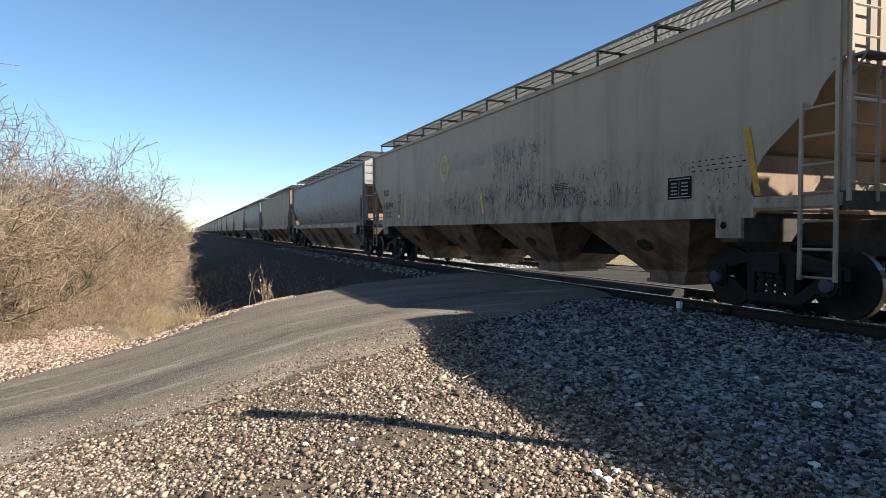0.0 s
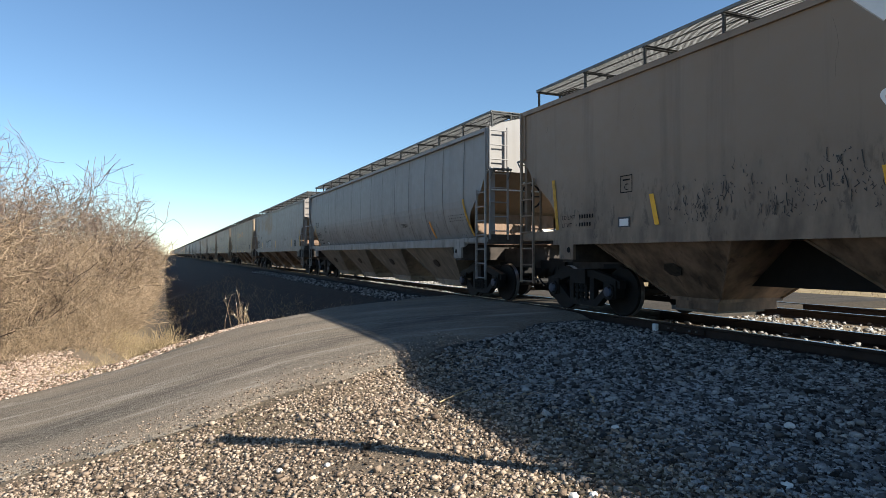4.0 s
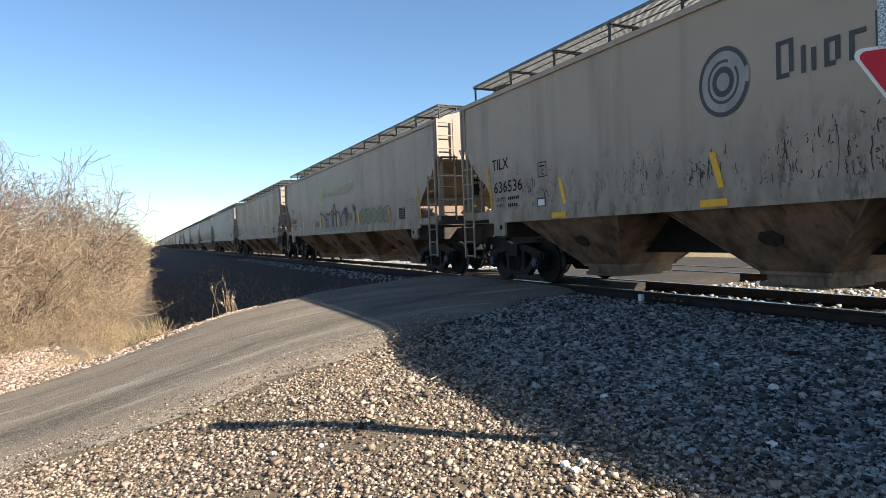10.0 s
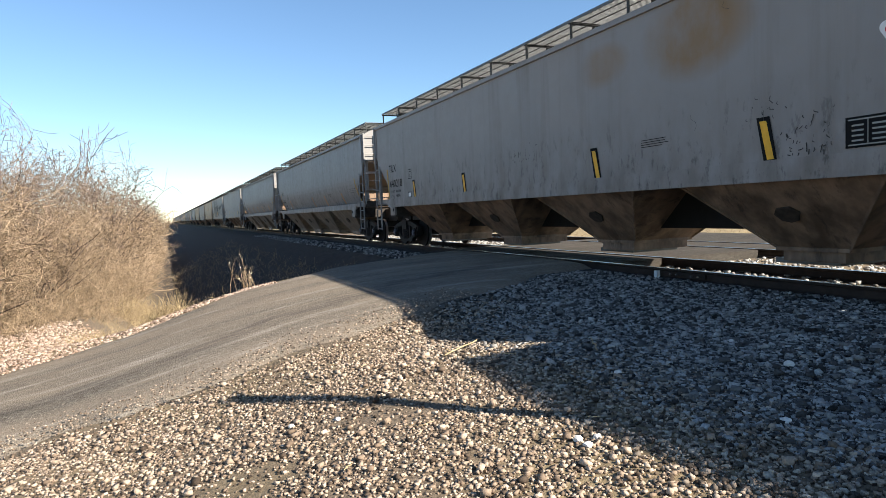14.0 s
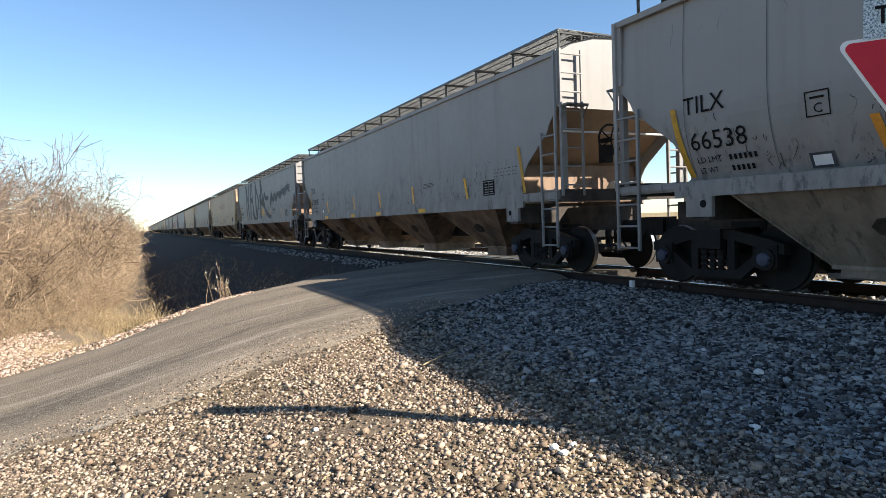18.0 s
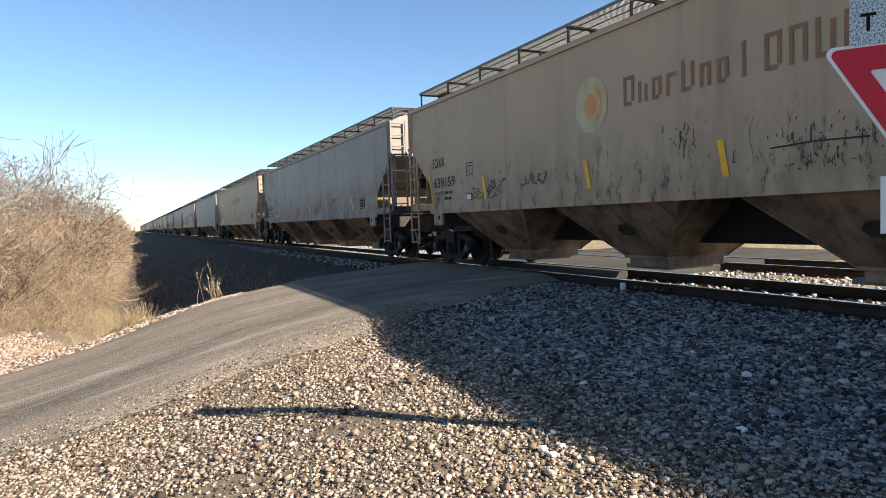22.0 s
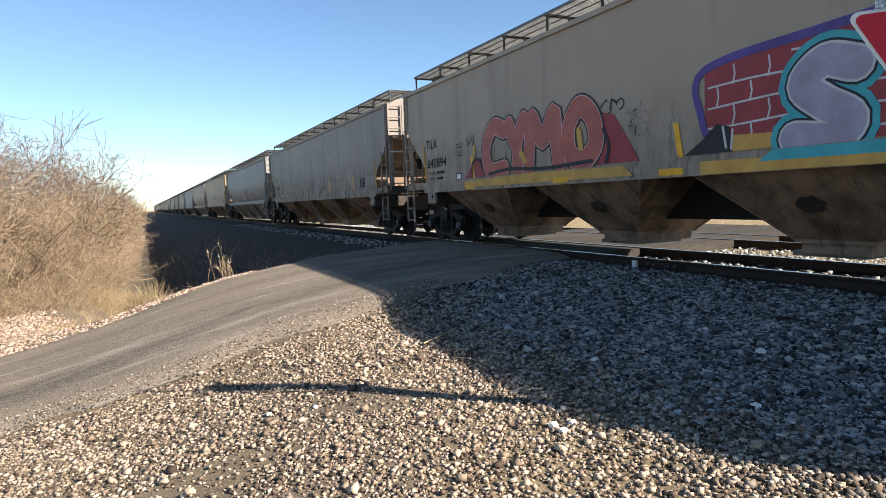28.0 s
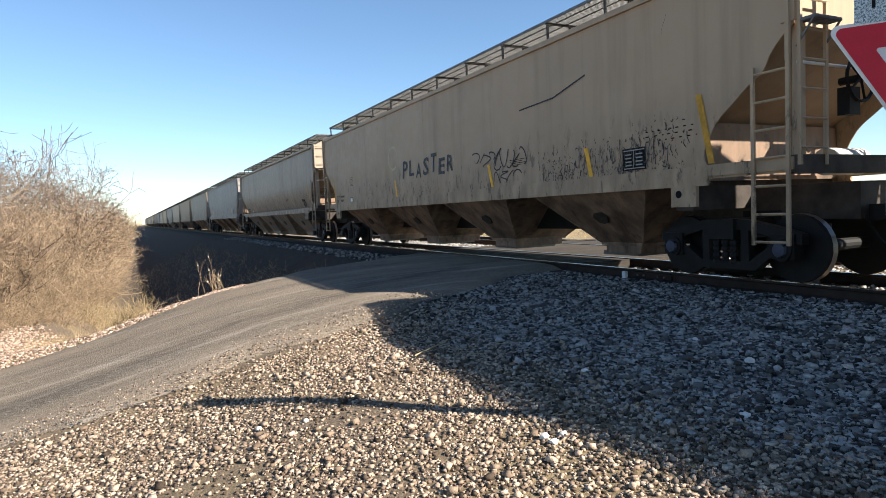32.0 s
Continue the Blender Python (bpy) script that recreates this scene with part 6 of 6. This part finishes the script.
for s in shape:
    line += ribbon(s + s[:1], 0.09)
n = 16
line += ribbon([(9.56 + 0.16 * math.cos(6.283 * i / n), 2.32 + 0.20 * math.sin(6.283 * i / n)) for i in range(n + 1)], 0.09)
skin("graffiti_outline", line, M_SPRAY, car, "thick black letter outlines", 0.007)
skin("graffiti", scrawl(rs, 6.3, 7.1, 1.68, 1.95, 6, 0.04), M_SPRAY, car, "black tag", 0.004)
skin("graffiti", scrawl(rs, 11.35, 12.0, 1.75, 2.1, 4, 0.06), M_SPRAY, car, "black tag", 0.005)
for i in range(5):
    uu = 13.2 + 0.62 * i
    ball = [(uu + (0.33 + 0.05 * math.sin(3 * q + i)) * math.cos(6.283 * q / 14), 1.86 + (0.27 + 0.05 * math.cos(2 * q + i * 2)) * math.sin(6.283 * q / 14)) for q in range(14)]
    skin("graffiti_fill", [ball], M_MOSS, car, "dull olive letter fill", 0.003 + 0.0005 * i)
    skin("graffiti_outline", ribbon(ball + ball[:1], 0.028), M_CHARCOAL, car, "dark letter outline", 0.007)
    skin("graffiti_outline", ribbon([(uu - 0.12, 1.82), (uu - 0.02 * i, 1.95), (uu + 0.1, 1.80 + 0.03 * i)], 0.025), M_CHARCOAL, car, "dark letter stroke", 0.007)

car = CARS[22]
u = 7.9
for i, ch in enumerate("PLASTER"):
    lettering(ch, u, 2.12 + 0.05 * math.sin(i * 2.1), 0.42 + 0.05 * math.cos(i * 1.7), M_SPRAY, car, 0.34, 0.012, 0.005, "graffiti_letter", "black marker letter", 0.12)
    u += 0.46
skin("graffiti", scrawl(rs, 12.0, 14.1, 1.95, 2.40, 9, 0.045), M_SPRAY, car, "black loopy tag", 0.004)
skin("graffiti", scrawl(rs, 12.9, 13.9, 1.65, 1.95, 4, 0.04), M_SPRAY, car, "small black tag", 0.004)
skin("grime", scuffs(rs, 14.6, 17.8, 1.6, 2.1, 40), M_RUBBED, car, "rubbed black dirt", 0.003)
skin("graffiti", ribbon([(13.9, 3.05), (15.0, 3.1), (15.9, 3.32)], 0.03), M_SPRAY, car, "thin black line", 0.004)
skin("graffiti", ribbon([(7.2 + 0.35 * math.cos(6.283 * i / 14), 2.75 + 0.33 * math.sin(6.283 * i / 14)) for i in range(13)], 0.06), M_PALEGOLD, car, "faded gold ring", 0.003)

for k, boxes in {1: ((7.6, 9.0, 1.75, 2.1, 7, M_SPRAY), (11.5, 15.5, 1.6, 2.2, 14, M_RUBBED)), 6: ((9.8, 13.5, 1.6, 2.3, 14, M_SPRAY), (5.5, 9, 1.55, 1.9, 12, M_RUBBED)),
                 9: ((2.7, 3.5, 1.75, 2.25, 4, M_SPRAY), (4.0, 5.6, 1.5, 1.65, 10, M_SPRAY), (11.2, 14.2, 1.7, 2.2, 8, M_CYAN), (8.0, 10.5, 1.5, 2.0, 12, M_RUBBED), (15, 17, 1.9, 2.5, 6, M_RUBBED)),
                 15: ((3.2, 4.6, 1.6, 1.9, 6, M_SPRAY), (11, 13, 1.6, 2.0, 8, M_RUBBED)), 16: ((6.5, 10.5, 1.55, 1.95, 10, M_BRICK), (10.5, 14, 1.65, 2.0, 16, M_RUBBED)),
                 17: ((8.6, 12.8, 1.6, 2.2, 12, M_RUBBED), (3.5, 5.5, 1.6, 2.2, 6, M_RUBBED)), 20: ((8.3, 12.5, 1.65, 2.35, 16, M_SPRAY), (3, 7.5, 1.5, 2.1, 12, M_RUBBED)),
                 21: ((8.35, 9.35, 1.64, 1.90, 5, M_WHITE), (10.92, 11.3, 2.18, 2.42, 5, M_INK)), 12: ((13, 15, 1.7, 2.0, 5, M_RUBBED),), 3: ((4, 14, 1.6, 2.1, 14, M_RUBBED),)}.items():
    for u0, u1, z0, z1, n, mat in boxes:
        if mat is M_RUBBED:
            skin("grime", scuffs(rs, u0, u1, z0, z1 + 0.15, n * 2), mat, CARS[k], "rubbed black dirt", 0.005)
        else:
            skin("graffiti", scrawl(rs, u0, u1, z0, z1, n, 0.028), mat, CARS[k], "sprayed scrawl", 0.005)
letters([[(10.16, 1.60), (10.12, 2.0), (10.2, 2.35)], [(10.12, 2.3), (10.36, 2.32), (10.32, 2.0), (10.16, 1.92), (10.4, 1.66), (10.2, 1.60)], [(10.42, 1.6), (10.5, 2.1), (10.56, 2.45), (10.64, 2.0), (10.70, 1.60)], [(10.44, 1.95), (10.68, 1.98)], [(10.74, 2.4), (10.76, 1.9), (10.84, 1.62), (10.94, 1.7)], [(11.08, 2.12), (10.92, 2.08), (10.98, 1.9), (11.08, 1.75), (10.94, 1.62)]], CARS[21], "dark teal tag stroke", (0.035, M_INK, 0.006))
letters([[(10.1, 1.62), (10.3, 1.72), (10.5, 1.60), (10.7, 1.72), (10.9, 1.60), (11.05, 1.70)], [(10.3, 1.9), (10.36, 2.36), (10.44, 1.8), (10.5, 2.4), (10.62, 1.75), (10.66, 2.42), (10.8, 1.85), (10.88, 2.3)],
         [(10.92, 2.2), (11.0, 2.42), (11.1, 2.2), (11.16, 2.44), (11.26, 2.24), (11.32, 2.42)], [(10.9, 2.34), (11.4, 2.40)]], CARS[21], "dark teal tag stroke", (0.022, M_INK, 0.0075))
lettering("YUK", 4.08, 1.60, 0.22, M_WHITE, CARS[21], 0.8, 0.01, 0.005, "graffiti_letters", "white marker letters")
lettering("W", 2.9, 1.98, 0.09, M_BLACK, CARS[21], 0.11, 0.0, 0.004, label="small black letter")
lettering("X", 5.62, 2.02, 0.22, M_SPRAY, CARS[9], 0.2, 0.0, 0.005, "graffiti_letter", "black marker cross")
skin("graffiti", ribbon([(5.72 + 0.21 * math.cos(6.283 * i / 16), 2.12 + 0.21 * math.sin(6.283 * i / 16)) for i in range(17)], 0.03), M_SPRAY, CARS[9], "black marker ring", 0.005)
for line in ([(5.55, 3.09), (6.6, 3.08), (7.64, 3.04)], [(8.34, 3.03), (8.91, 3.04)], [(7.9, 1.85), (8.2, 1.97), (8.58, 2.0), (8.7, 2.06), (9.05, 2.08)]):
    skin("graffiti", ribbon(line, 0.016), M_SPRAY, CARS[9], "long thin black scratch line", 0.004)
ink = np.random.default_rng(5)
skin("graffiti", scrawl(ink, 3.95, 4.75, 1.72, 2.0, 6, 0.035), M_SPRAY, CARS[15], "small black tag", 0.005)
skin("graffiti", scrawl(ink, 5.4, 6.2, 1.78, 2.02, 6, 0.03), M_SPRAY, CARS[15], "small black tag", 0.005)
skin("graffiti", ribbon([(10.75, 1.90), (11.3, 1.92), (11.9, 1.90)], 0.02), M_SPRAY, CARS[15], "thin black line", 0.005)
tt = lettering("T", 0, 0, 0.10, M_BLACK, sign, 0.078, 0.004, 0, "plate_letter", "black letter")
tt.matrix_basis = pose(-FACE - 0.020 - 0.070, -HL + 0.255, TOP + 0.075)


# ---- movement ----
SPEED = 13.878
SLIP = ((0, -0.45), (2.5, -0.4), (5, -0.2), (9, 0.25), (12, 0.53), (14.5, 0.38), (17, 0.17), (20, 0.2), (23, 0.14), (25, 0.0), (28, -0.06), (30, -0.26), (32, -0.38))


def run(t):
    """How far the train has come by then."""
    return SPEED * t - float(np.interp(t, [a for a, _ in SLIP], [b for _, b in SLIP]))


def motions():
    for k, car in CARS.items():
        y0 = Y_FIRST + k * PITCH - HL
        walk(car, [(t, pose(0, y0 - run(t), RZ)) for t, _ in SLIP])
        # wheels turn while the car is near
        for w in [o for o in car.children_recursive if o.name.startswith("wheelset")]:
            at = w.matrix_basis.translation.copy()
            mid = y0 + w.parent.matrix_basis.translation.y
            t0, t1 = max(0.0, (mid - 34) / SPEED), min(32.0, (mid + 4) / SPEED)
            if t1 <= t0 or t1 - t0 < 0.1:
                continue
            f0, f1 = int(t0 * FPS), int(math.ceil(t1 * FPS))
            rows = [(f / FPS, pose(at.x, at.y, at.z, math.degrees((run(f / FPS) - run(f0 / FPS)) / 0.457) % 360.0)) for f in range(f0, f1 + 1)]
            if f0 > 0:
                rows.insert(0, (0.0, rows[0][1]))
            if f1 < 32 * FPS:
                rows.append((32.0, rows[-1][1]))
            walk(w, rows)


motions()
